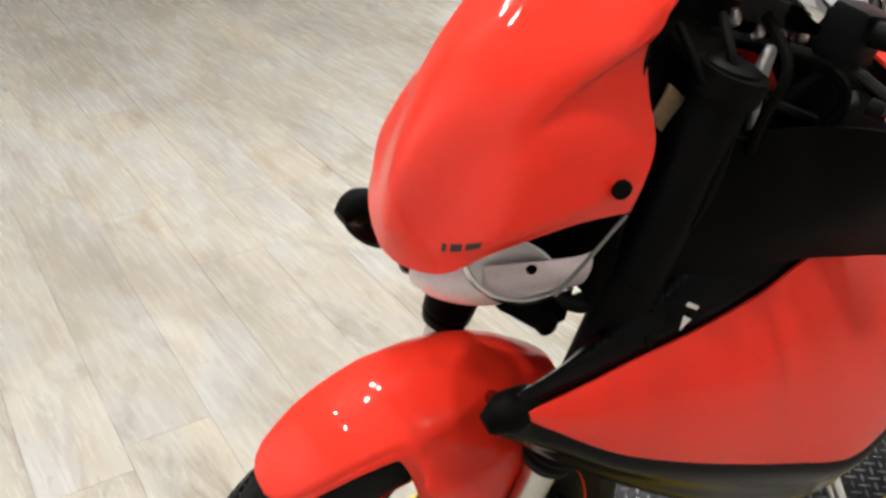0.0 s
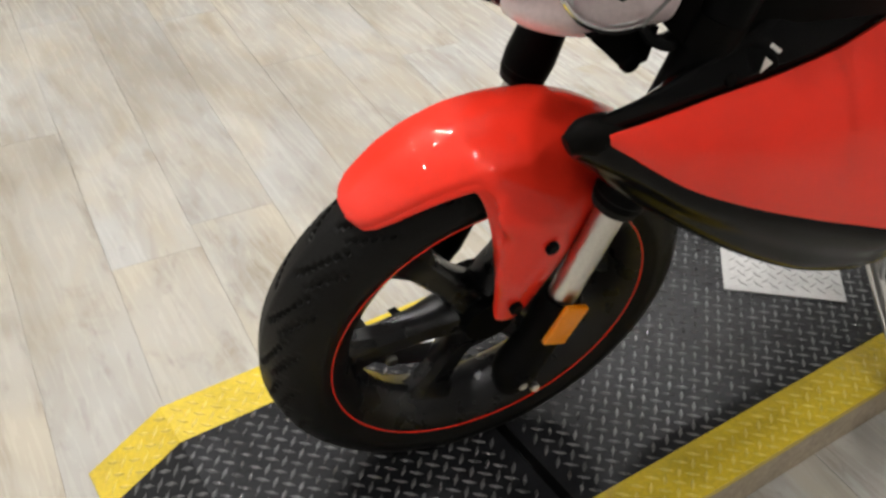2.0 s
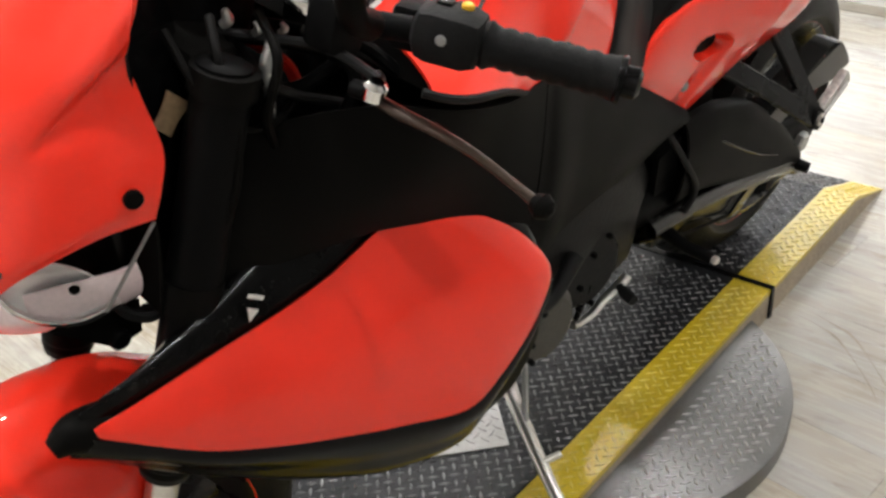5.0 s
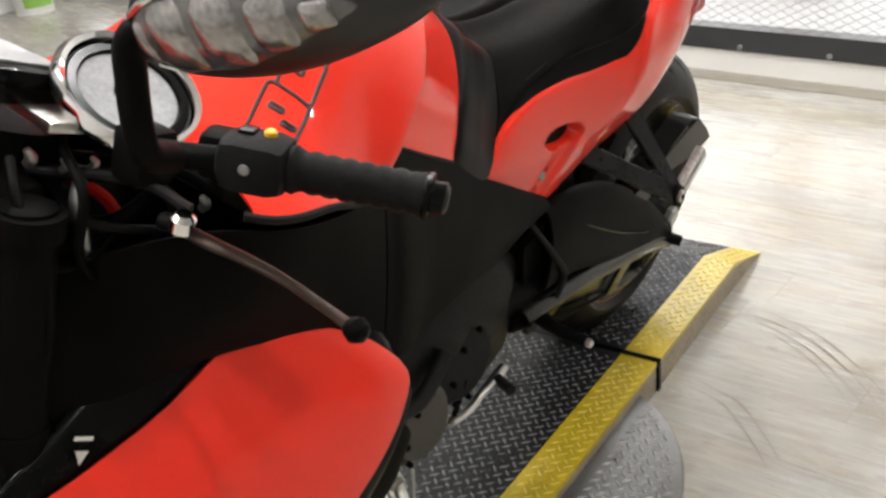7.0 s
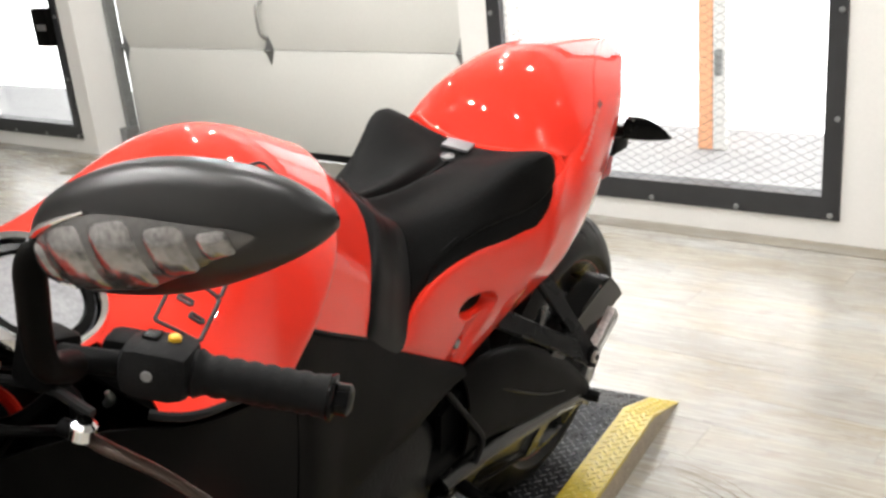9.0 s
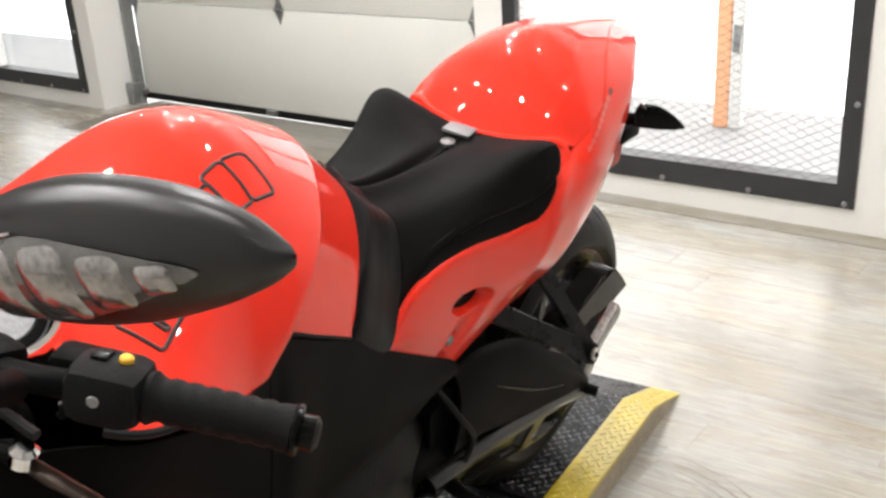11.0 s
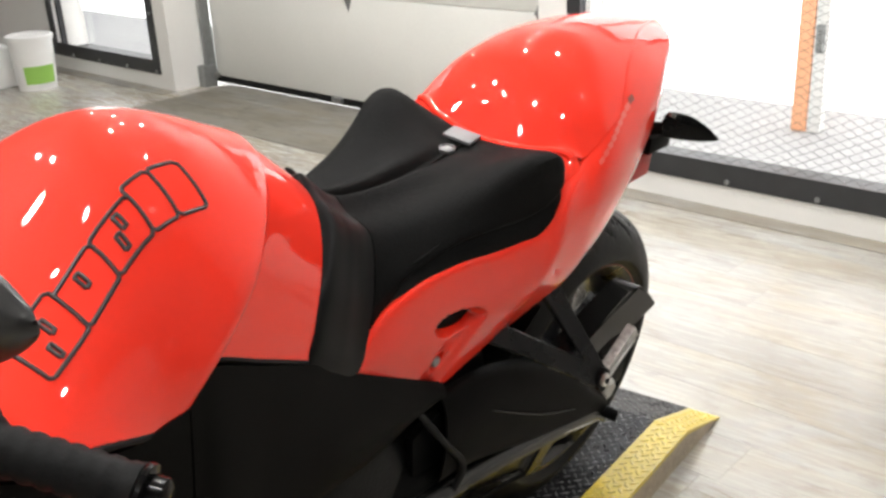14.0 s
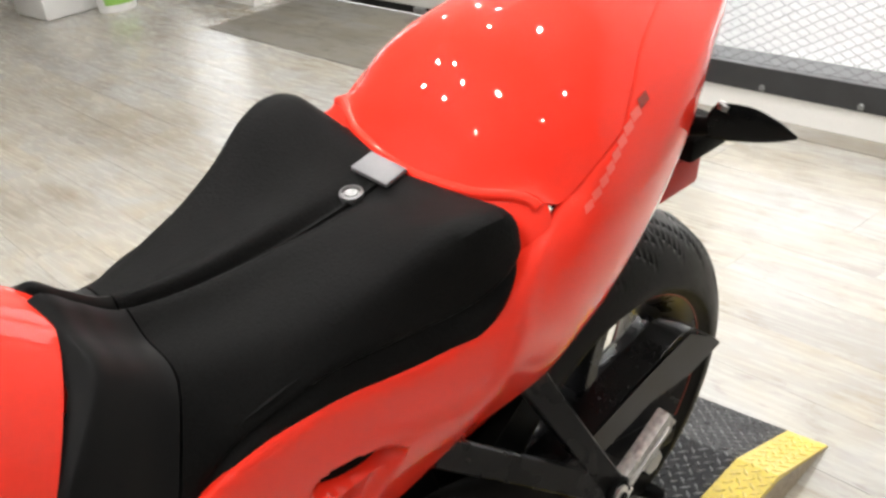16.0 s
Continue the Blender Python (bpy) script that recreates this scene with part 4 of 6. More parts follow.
def lamp_half(s):
    g = [[(-0.052, 0.012, 0.815), (-0.050, 0.045, 0.820), (-0.020, 0.080, 0.838), (0.035, 0.112, 0.846), (0.060, 0.118, 0.848)],
         [(-0.064, 0.010, 0.800), (-0.058, 0.042, 0.802), (-0.030, 0.080, 0.812), (0.030, 0.110, 0.822), (0.064, 0.116, 0.826)],
         [(-0.058, 0.010, 0.780), (-0.050, 0.038, 0.780), (-0.022, 0.072, 0.786), (0.026, 0.100, 0.800), (0.064, 0.110, 0.806)],
         [(-0.030, 0.010, 0.764), (-0.022, 0.034, 0.764), (0.000, 0.062, 0.770), (0.030, 0.088, 0.784), (0.062, 0.100, 0.794)]]
    g = [[(x + 0.014, y * 0.95, z - 0.010) for x, y, z in r] for r in g]
    part("lamp_bowl", Sheet([[(x, y * s, z) for x, y, z in r] for r in g]).mesh(14, 24, thick=0.002 * s), PALE_BOWL, headlamp, "lamp bowl with its pink reflections in the colour")
    over = [(-0.029, 0.067, 0.852), (-0.012, 0.075, 0.857), (0.005, 0.082, 0.858), (0.029, 0.093, 0.842), (0.052, 0.103, 0.812)]
    rim = [(-0.036, 0.063, 0.842), (-0.029, 0.068, 0.822), (-0.009, 0.077, 0.802), (0.021, 0.091, 0.794), (0.054, 0.104, 0.804)]
    rows = [[np.array(a) * (1 - q) + np.array(b) * q + np.array((0.004, -0.010, 0.0)) * math.sin(math.pi * q) + np.array((0, 0.004, 0)) for q in (0, 0.3, 0.6, 0.85, 1)] for a, b in zip(over, rim)]
    part("reflector", Sheet([[(x, y * s, z) for x, y, z in r] for r in rows]).mesh(24, 16, thick=0.002 * s), LAMP_WHITE, headlamp, "teardrop reflector, coloured white for its shine")
    part("lens", Sheet([[(x - 0.002, (y + 0.006 + 0.008 * k) * s, z) for (x, y, z), k in zip(r, (0, 1, 1, 1, 0))] for r in rows]).mesh(20, 14), LENS_FILM, headlamp, "clear headlamp lens")
    part("lamp_bezel", tube([(x - 0.001, (y + 0.007) * s, z - 0.002) for x, y, z in [over[0]] + rim], [0.002, 0.004, 0.0055, 0.005, 0.003, 0.0012], 10, 36, flat=0.7), CHROME, headlamp, "bright curved bezel")
    part("bezel_gap", tube([(x, (y + 0.007) * s, z - 0.007) for x, y, z in rim[1:]], [0.001, 0.0022, 0.0022, 0.001], 8, 24), RUBBER_SEAL, headlamp)
    part("lens_stud", disc((0.020, 0.094 * s, 0.826), (-0.3, s, 0.3), 0.005, 0.004, 14), BLACK_PLASTIC, headlamp)
    part("lamp_stay", tube([(0.088, 0.128 * s, 0.885), (0.060, 0.122 * s, 0.842), (0.038, 0.112 * s, 0.800)], 0.002, 10, 14), BADGE_METAL, headlamp, "thin metal stay")
    part("lamp_bracket", slab([(-0.008, 0.787), (0.082, 0.775), (0.080, 0.735), (0.052, 0.730), (0.038, 0.748), (0.01, 0.774)], 0.006, lambda a, b, c: (a, s * (0.086 + c), b)), BLACK_PLASTIC, headlamp)
    part("bracket_boss", disc((0.054, 0.092 * s, 0.742), (0, s, 0), 0.011, 0.008, 18), BLACK_METAL, headlamp)


both(lamp_half)
part("headlamp_back", Sheet([[(0.105, -0.098, 0.93), (0.105, -0.06, 0.94), (0.105, 0.06, 0.94), (0.105, 0.098, 0.93)], [(0.094, -0.124, 0.86), (0.09, -0.06, 0.86), (0.09, 0.06, 0.86), (0.092, 0.125, 0.86)], [(0.088, -0.125, 0.775), (0.085, -0.05, 0.785), (0.085, 0.05, 0.785), (0.088, 0.100, 0.79)]]).mesh(12, 20, thick=0.004), BLACK_PLASTIC, headlamp, "black back of the headlamp")
part("horn", disc((0.075, -0.06, 0.775), (-0.6, -0.6, -0.2), 0.020, 0.018, 28), BLACK_PLASTIC, bike, "small black horn")
for k, pts in enumerate(([(0.05, -0.09, 0.80), (0.065, -0.10, 0.772), (0.09, -0.11, 0.765), (0.12, -0.10, 0.79)], [(0.04, -0.06, 0.79), (0.06, -0.08, 0.765), (0.10, -0.10, 0.77), (0.16, -0.10, 0.86)])):
    part("wiring_loom", tube(pts, 0.006, 8, 24), RUBBER_SEAL, bike)

# ---- radiator scoops
def scoop_plane(x, z, out=0.0):
    return -(0.467 + 0.091 * x - 0.405 * z) - out


UP = [(-0.022, 0.729), (0.030, 0.733), (0.10, 0.741), (0.17, 0.748), (0.25, 0.761), (0.330, 0.785), (0.372, 0.788), (0.442, 0.757), (0.500, 0.717), (0.535, 0.677), (0.549, 0.650)]
DOWN = [(-0.020, 0.724), (0.020, 0.692), (0.075, 0.656), (0.145, 0.623), (0.215, 0.595), (0.290, 0.568), (0.380, 0.542), (0.444, 0.561), (0.500, 0.592), (0.532, 0.620), (0.548, 0.640)]


def scoop(s):
    rows = []
    for (xa, za), (xb, zb) in zip(UP, DOWN):
        row = []
        for q in np.linspace(0, 1, 9):
            x, z = xa + (xb - xa) * q, za + (zb - za) * q
            bulge = 0.016 * (math.sin(math.pi * q) ** 0.8) * math.sin(min(1.0, (za - zb) / 0.21) * math.pi / 2) - 0.006
            row.append((x, (scoop_plane(x, z, bulge)) * -s, z))
        rows.append(row)
    sh = Sheet(rows)
    ob = part("radiator_scoop", sh.mesh(72, 36, thick=0.006 * -s), RED, bike, "glossy red radiator scoop")
    lip = []
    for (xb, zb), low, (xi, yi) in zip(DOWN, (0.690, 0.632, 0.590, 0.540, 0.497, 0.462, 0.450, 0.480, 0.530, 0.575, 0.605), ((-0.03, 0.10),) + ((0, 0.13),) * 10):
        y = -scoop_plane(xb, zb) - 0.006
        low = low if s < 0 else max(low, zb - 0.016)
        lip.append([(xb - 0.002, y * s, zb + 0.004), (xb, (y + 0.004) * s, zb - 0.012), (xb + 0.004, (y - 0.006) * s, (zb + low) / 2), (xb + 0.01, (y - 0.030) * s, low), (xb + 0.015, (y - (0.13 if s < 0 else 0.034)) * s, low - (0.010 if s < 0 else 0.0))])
    fx = 0.018 if s > 0 else 0.0
    lip[0] = [(-0.035 + fx, 0.163 * s, 0.732), (-0.042 + fx, 0.160 * s, 0.715 + fx), (-0.040 + fx, 0.150 * s, 0.700 + fx), (-0.030 + fx, 0.135 * s, 0.690 + fx), (-0.02 + fx, 0.120 * s, 0.690 + fx)]
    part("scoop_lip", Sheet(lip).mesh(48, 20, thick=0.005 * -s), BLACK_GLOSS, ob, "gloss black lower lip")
    inner = []
    for (xa, za), top in zip(UP, (0.745, 0.757, 0.78, 0.815, 0.85, 0.877, 0.882, 0.858, 0.81, 0.755, 0.715)):
        y = -scoop_plane(xa, za) - 0.008
        tuck = max(0.25, min(1.0, 0.25 + 3.2 * xa))
        inner.append([(xa + 0.004, (y - 0.004) * s, za - 0.012), (xa, (y - 0.001) * s, za - 0.001), (xa - 0.006, (y - 0.004) * s, za + 0.010), (xa, (y - 0.03 * tuck) * s, (za + top) / 2 + 0.01), (xa + 0.01, (y - 0.07 * tuck) * s, za + (top - za) * tuck)])
    part("scoop_inner", Sheet(inner).mesh(40, 16, thick=0.004 * -s), BLACK_GLOSS, ob, "black scoop inner panel")
    up = 0.020 if s > 0 else 0.0
    part("nose_cap", tube([(-0.055 + up, 0.150 * s, 0.716 + up), (-0.035 + up, 0.152 * s, 0.722 + up), (-0.005 + up, 0.150 * s, 0.712 + up), (0.03 + up, 0.15 * s, 0.690 + up)], [0.010, 0.020, 0.022 - up * 0.1, 0.015], 14, 20), BLACK_PLASTIC, ob, "black nose of the scoop")
    for x, z in ((0.335, 0.800), (0.12, 0.745), (0.17, 0.752)):
        part("scoop_rivet", disc((x, (-scoop_plane(x, z) - 0.012) * s, z + 0.006), (0, s, 0.5), 0.007, 0.004, 14), BLACK_PLASTIC, ob)


both(scoop)
# white patches painted in for bright light showing through gaps by the scoop
part("scoop_gap_light", slab([(0, 0.009), (0.013, -0.001), (0.001, -0.010)], 0.001, lambda a, b, c: (0.148 + a, -0.173 - c, 0.768 + b)), GAP_WHITE, bike, "small white patch standing in for light through a gap")
part("scoop_gap_light", slab([(0, 0.003), (0.018, -0.010), (0.016, -0.014), (-0.002, -0.001)], 0.001, lambda a, b, c: (0.152 + a, -0.171 - c, 0.788 + b)), GAP_WHITE, bike, "small white patch standing in for light through a gap")

# ---- tank cover
TANK_ROWS = [(0.300, 0.325, 0.150, 0.970, 0.985), (0.360, 0.385, 0.226, 0.950, 0.995, 0.9), (0.450, 0.480, 0.226, 0.925, 1.048, 1.2), (0.520, 0.610, 0.205, 0.890, 1.116, 1.0),
             (0.562, 0.765, 0.194, 0.893, 1.062), (0.600, 0.795, 0.170, 0.912, 1.040, 0.7), (0.690, 0.840, 0.156, 0.862, 1.002, 0.9), (0.772, 0.880, 0.145, 0.814, 0.966, 1.0)]


def tank_row(xb, xt, w, zb, zt, tuck=0.0):
    out = []
    for q, t, hgt in ((1.0, 1.0, 0.0), (0.99, 0.90, 0.27), (0.87, 0.74, 0.55), (0.60, 0.50, 0.80), (0.3, 0.25, 0.945)):
        out.append((xb + (xt - xb) * hgt ** 1.2, -w * (q + (t - q) * tuck), zb + (zt - zb) * hgt))
    return out + [(xt, 0, zt)] + [(x, -y, z) for x, y, z in out[::-1]]


TANK = Sheet([tank_row(*r) for r in TANK_ROWS])
tank = part("tank_cover", TANK.mesh(84, 80, u0=0.115, thick=-0.004), RED, bike, "glossy red tank cover with crease")
for side_v in (0.0, 1.0):
    pts = [TANK.at(u, side_v) for u in np.linspace(0.1, 1, 40)]
    part("tank_gasket", tube(pts, 0.005, 8), RUBBER_SEAL, tank)
bm = bmesh.new()
bm.faces.new([bm.verts.new(TANK.at(0.122, v) * (1, 0.99, 1) + np.array((0.004, 0, -0.004))) for v in np.linspace(0, 1, 40)])
part("tank_bulkhead", bm, BLACK_PLASTIC, tank, "black front of the tank")

# block letter name on the tank flank, drawn as plain outlined shapes
def marking(a, c):
    """A point of the slanting name panel: a along it, c up it."""
    lo = np.array((0.241, 0.167)) * (1 - a) + np.array((0.494, 0.287)) * a
    hi = np.array((0.212, 0.252)) * (1 - a) + np.array((0.472, 0.350)) * a
    u, v = lo * (1 - c) + hi * c
    return TANK.at(u, v) + TANK.normal(u, v) * MARK_OUT


MARK_OUT = 0.0036


def outline(corners, name="tank_marking"):
    pts = [marking(a0 + (a1 - a0) * k / 6, c0 + (c1 - c0) * k / 6) for (a0, c0), (a1, c1) in zip(corners, corners[1:] + corners[:1]) for k in range(6)]
    part(name, tube(pts + pts[:1], 0.0024, 8), INK, tank, "black outlined block marking")


for a0, a1, slots in ((0.0, 0.29, ((0.40, 0.30), (0.60, 0.70))), (0.29, 0.52, ((0.5, 0.62),)), (0.52, 0.74, ((0.42, 0.36), (0.60, 0.66))), (0.74, 0.87, ()), (0.87, 1.0, ())):
    tall = 1.12 if not slots or a0 == 0.0 else 0.94
    outline([(a0 + 0.02, 0.0), (a1 - 0.012, 0.0), (a1, 0.06), (a1, tall - 0.08), (a1 - 0.02, tall), (a0 + 0.012, tall), (a0, tall - 0.06), (a0, 0.08)])
    for fa, fc in slots:
        mid, half = a0 + (a1 - a0) * fa, 0.012
        outline([(mid - half, fc - 0.16), (mid + half, fc - 0.16), (mid + half, fc + 0.16), (mid - half, fc + 0.16)])


# ---- seat
SEAT = []
for xt, xb, w, zb, ys, zs, zc in ((0.882, 0.776, 0.151, 0.808, 0.076, 0.936, 0.975), (0.906, 0.818, 0.151, 0.778, 0.078, 0.919, 0.953), (0.940, 0.868, 0.147, 0.754, 0.082, 0.899, 0.926)):
    h = [(-w, xb, zb), (-w + 0.002, xb * 0.88 + xt * 0.12, zb + (zs - zb) * 0.16), (-(w * 0.72 + ys * 0.28) - 0.008, xb * 0.72 + xt * 0.28, zb + (zs - zb) * 0.34), (-(w * 0.45 + ys * 0.55) - 0.010, xb * 0.45 + xt * 0.55, zb + (zs - zb) * 0.64), (-ys, xt, zs), (-ys * 0.45, xt, zs * 0.35 + zc * 0.65), (-ys * 0.14, xt, zc + 0.006)]
    SEAT.append([(x, y, z) for y, x, z in h] + [(xt, 0, zc - 0.009)] + [(x, -y, z) for y, x, z in h[::-1]])
# behind the nose: an upright skirt below a rolled pad edge
for x, wb, zb, wc, zk, ys, zs, zc, g in ((0.992, 0.141, 0.812, 0.130, 0.852, 0.092, 0.897, 0.915, 1.0), (1.058, 0.147, 0.832, 0.140, 0.872, 0.108, 0.907, 0.912, 1.0), (1.125, 0.156, 0.833, 0.153, 0.878, 0.132, 0.929, 0.915, 1.0),
                                         (1.182, 0.167, 0.836, 0.163, 0.880, 0.154, 0.958, 0.919, 0.7), (1.224, 0.178, 0.848, 0.175, 0.894, 0.163, 0.966, 0.921, 0.2), (1.256, 0.180, 0.876, 0.176, 0.914, 0.160, 0.958, 0.928, 0.1), (1.280, 0.158, 0.893, 0.154, 0.916, 0.134, 0.934, 0.923, 0.3)):
    h = [(-wb, zb), (-wb * 0.5 - wc * 0.5 - 0.002, zb + (zk - zb) * 0.5), (-wc + 0.003, zk - 0.004), (-wc - 0.002, zk + 0.007), (-ys, zs), (-ys * 0.45, zs * 0.35 + zc * 0.65), (-ys * 0.14, zc + 0.006 * g)]
    shift = (-0.050, -0.035, -0.016, -0.004) if x < 1.0 else (-0.012, -0.006, -0.002, 0.0)
    h = [(x + (shift[k] if k < 4 else 0.0), y, z) for k, (y, z) in enumerate(h)]
    SEAT.append(h + [(x, 0, zc - 0.009 * g)] + [(a, -b, c) for a, b, c in h[::-1]])
SEAT.insert(0, [(x - 0.022, y * 0.95, z - 0.004) for x, y, z in SEAT[0]])
SEAT_SH = Sheet(SEAT)
seat = part("seat", SEAT_SH.mesh(80, 72, u0=0.312, thick=0.012), VINYL, bike, "black textured vinyl solo seat")
part("seat_nose", SEAT_SH.mesh(30, 56, u0=0.0, u1=0.308, thick=0.01), SATIN_BLACK, seat, "smooth black band at the front of the seat")
part("seat_seam", tube([SEAT_SH.at(u, 0.5) + np.array((0, 0, 0.001)) for u in np.linspace(0.39, 0.87, 30)], 0.003, 6), VINYL, seat)
for v0, v1 in ((0.15, 0.172), (0.85, 0.828)):
    part("seat_piping", tube([SEAT_SH.at(u, v0 + (v1 - v0) * min(1.0, (u - 0.42) / 0.15)) for u in np.linspace(0.42, 0.95, 40)], 0.0022, 8), SATIN_BLACK, seat, "raised black piping along the seat edge")
part("seat_tab", spun(box((-0.014, -0.026, -0.003), (0.018, 0.026, 0.003), 0.002), pose(1.247, 0.011, 0.930, 0, -10, 4)), GREY_TAB, seat, "grey satin plastic tab")
part("seat_badge", spun(revolve([(0.003, 0), (0.003, 0.006), (0.001, 0.007), (0.001, 0.009), (0.004, 0.010), (0.003, 0.0125), (-0.004, 0.0125)], 28, axis="z", closed=False), pose(1.207, 0.006, 0.9205, 0, -6, 0)), BADGE_METAL, seat, "round metal badge")

# ---- tail
def tail_row(x, w, zb, zs, zt, lean=0.0):
    out = []
    for q, z in ((-0.74, zb), (-0.93, zb + (zs - zb) * 0.35), (-1.0, zs), (-0.86, zs + (zt - zs) * 0.43), (-0.48, zs + (zt - zs) * 0.83), (0, zt), (0.48, zs + (zt - zs) * 0.83), (0.86, zs + (zt - zs) * 0.43), (1.0, zs), (0.93, zb + (zs - zb) * 0.35), (0.74, zb)):
        out.append((x + lean * (z - zs), w * q, z))
    return out


TAIL_ROWS = [tail_row(*r) for r in ((1.285, 0.180, 0.668, 0.856, 0.952), (1.32, 0.192, 0.680, 0.868, 0.996), (1.37, 0.190, 0.698, 0.882, 1.046), (1.43, 0.182, 0.720, 0.902, 1.068), (1.50, 0.169, 0.761, 0.930, 1.072),
                                     (1.58, 0.147, 0.823, 0.963, 1.068), (1.66, 0.111, 0.891, 0.993, 1.060), (1.73, 0.077, 0.947, 1.014, 1.050), (1.775, 0.038, 0.988, 1.022, 1.042), (1.79, 0.008, 1.012, 1.024, 1.036))]
# the cowl starts as a low, nearly straight lip behind the seat and swells up from there
for k, p in ((3, (1.316, 0.152, 0.934)), (4, (1.286, 0.083, 0.934)), (5, (1.277, 0.0, 0.927))):
    x, y, z = p
    TAIL_ROWS[0][k], TAIL_ROWS[0][10 - k] = (x, -y, z), (x, y, z)
for row, dx in ((1, 0.020), (2, 0.008)):
    for k in (3, 7):
        x, y, z = TAIL_ROWS[row][k]
        TAIL_ROWS[row][k] = (x + dx, y * (0.96 if row == 1 else 1.0), z + dx * 0.3)
TAIL = Sheet(TAIL_ROWS)


def seam(u):
    return float(np.interp(u, (0, 0.33, 0.45, 0.6, 0.8, 1), (0.30, 0.302, 0.355, 0.40, 0.43, 0.45)))


# flank: one skin from the point under the seat nose, round the seat and back along the tail
FLANK_T = [(0.863, 0.139, 0.757), (0.905, 0.140, 0.804), (0.970, 0.141, 0.829), (1.05, 0.146, 0.838), (1.15, 0.160, 0.837), (1.225, 0.176, 0.851), (1.258, 0.184, 0.884)]
FLANK_B = [(0.868, 0.138, 0.748), (0.945, 0.136, 0.700), (1.02, 0.131, 0.653), (1.077, 0.126, 0.616), (1.14, 0.128, 0.631), (1.19, 0.129, 0.642), (1.232, 0.130, 0.651)]
SWELL = (0.004, 0.008, 0.010, 0.012, 0.015, 0.020, 0.026)


SEAM_IN = 0.012


def flank(s):
    rows = []
    for (xa, ya, za), (xb, yb, zb), sw in zip(FLANK_T, FLANK_B, SWELL):
        rows.append([(xa + (xb - xa) * q, s * (ya + (yb - ya) * q + sw * math.sin(math.pi * q ** 0.8)), za + (zb - za) * q) for q in (0, 0.2, 0.4, 0.6, 0.8, 1)])
        rows[-1].insert(0, (xa - 0.002, s * (ya - min(0.035, 0.012 + max(0.0, xa - 0.9) * 0.1)), za - 0.008))
    for u in (0.111, 0.222, 0.333, 0.444, 0.555, 0.666, 0.777, 0.888, 1.0):
        top = seam(u) - 0.007
        rows.append([TAIL.at(u, top * (1 - q)) * np.array((1, -s, 1)) for q in (0, 0.2, 0.4, 0.6, 0.8, 1)])
        inner = TAIL.at(u, top + 0.002) - TAIL.normal(u, top) * SEAM_IN
        rows[-1].insert(0, inner * np.array((1, -s, 1)))
    sh = Sheet(rows)

    def dent(u, v, p):
        """The vent's hollow, the bolt's dimple and the channel that runs from the vent to the lower edge."""
        if p[0] > 1.25:
            return 0.0
        e = ((p[0] - 1.072) * 0.98 - (p[2] - 0.742) * 0.19) / 0.054, ((p[2] - 0.742) * 0.98 + (p[0] - 1.072) * 0.19) / 0.023
        d = math.hypot(*e)
        g = math.hypot((p[0] - 1.050) / 0.015, (p[2] - 0.672) / 0.022)
        edge = 1.128 - 0.55 * (0.735 - p[2])
        c = max(0.0, min(1.0, (edge - p[0]) / 0.010)) * max(0.0, min(1.0, (p[0] - edge + 0.075) / 0.05)) * max(0.0, min(1.0, (0.742 - p[2]) / 0.012))
        return (-0.034 * min(1, max(0, 1.0 - d) * 3.0) - 0.009 * min(1, max(0, 1.0 - g) * 3) - 0.009 * c) * s

    return sh, dent


tail = None
for s in (-1, 1):
    sh, dent = flank(s)
    ob = part("tail" if s < 0 else "tail_side", sh.mesh(210, 70, thick=-0.004 * s, push=dent), RED, tail or bike, "glossy red tail flank with a vent under the seat")
    tail = tail or ob
    hole = [(1.074 + 0.046 * math.cos(a) + 0.018 * math.sin(a) * 0.19, 0.743 - 0.046 * math.cos(a) * 0.19 + 0.018 * math.sin(a)) for a in np.linspace(0, 2 * math.pi, 28, endpoint=False)]
    # black slab stands in for the dark inside of the vent
    part("pod_vent", slab(hole, 0.003, lambda a, b, c: (a, s * (0.130 + c), b)), BLACK_PLASTIC, ob, "black slab standing in for the dark vent opening")
    part("pod_bolt", disc((1.052, s * 0.128, 0.671), (0, s, 0), 0.009, 0.008, 18), BADGE_METAL, ob, "dull metal bolt")
cowl = part("seat_cowl", TAIL.mesh(72, 64, v0=lambda u: seam(u), v1=lambda u: 1 - seam(u), thick=-0.004), RED, tail, "glossy red solo seat cowl")
part("cowl_flange", tube([TAIL.at(0.0, 0.30 + 0.40 * k / 40) + np.array((-0.004, 0, -0.002)) for k in range(41)], 0.0065, 10), RED, tail, "raised red edge of the cowl")
part("seat_base", box((1.08, -0.145, 0.872), (1.34, 0.145, 0.884), 0.003), BLACK_PLASTIC, tail, "black seat base")
RIM = [TAIL.at(0.0, 0.21 + 0.58 * k / 28) for k in range(29)]
part("cowl_apron", Sheet([[p + np.array((dx, 0, dz)) for p in RIM] for dx, dz in ((0.006, 0.001), (-0.006, -0.006), (-0.026, -0.028), (-0.040, -0.055))]).mesh(14, 56, thick=0.003), RED, tail, "red apron below the cowl's front edge")
part("tail_core", TAIL.mesh(30, 30, u0=0.09, u1=0.97, push=lambda u, v, p: -0.012), BLACK_PLASTIC, tail)
for k in range(9):
    u0 = 0.165 + 0.028 * k
    part("tail_mark", patch(TAIL, u0, u0 + 0.026, 0.262 + 0.005 * k, 0.274 + 0.005 * k, 0.0053), PALE_DECAL if k < 8 else INK_RED, tail)

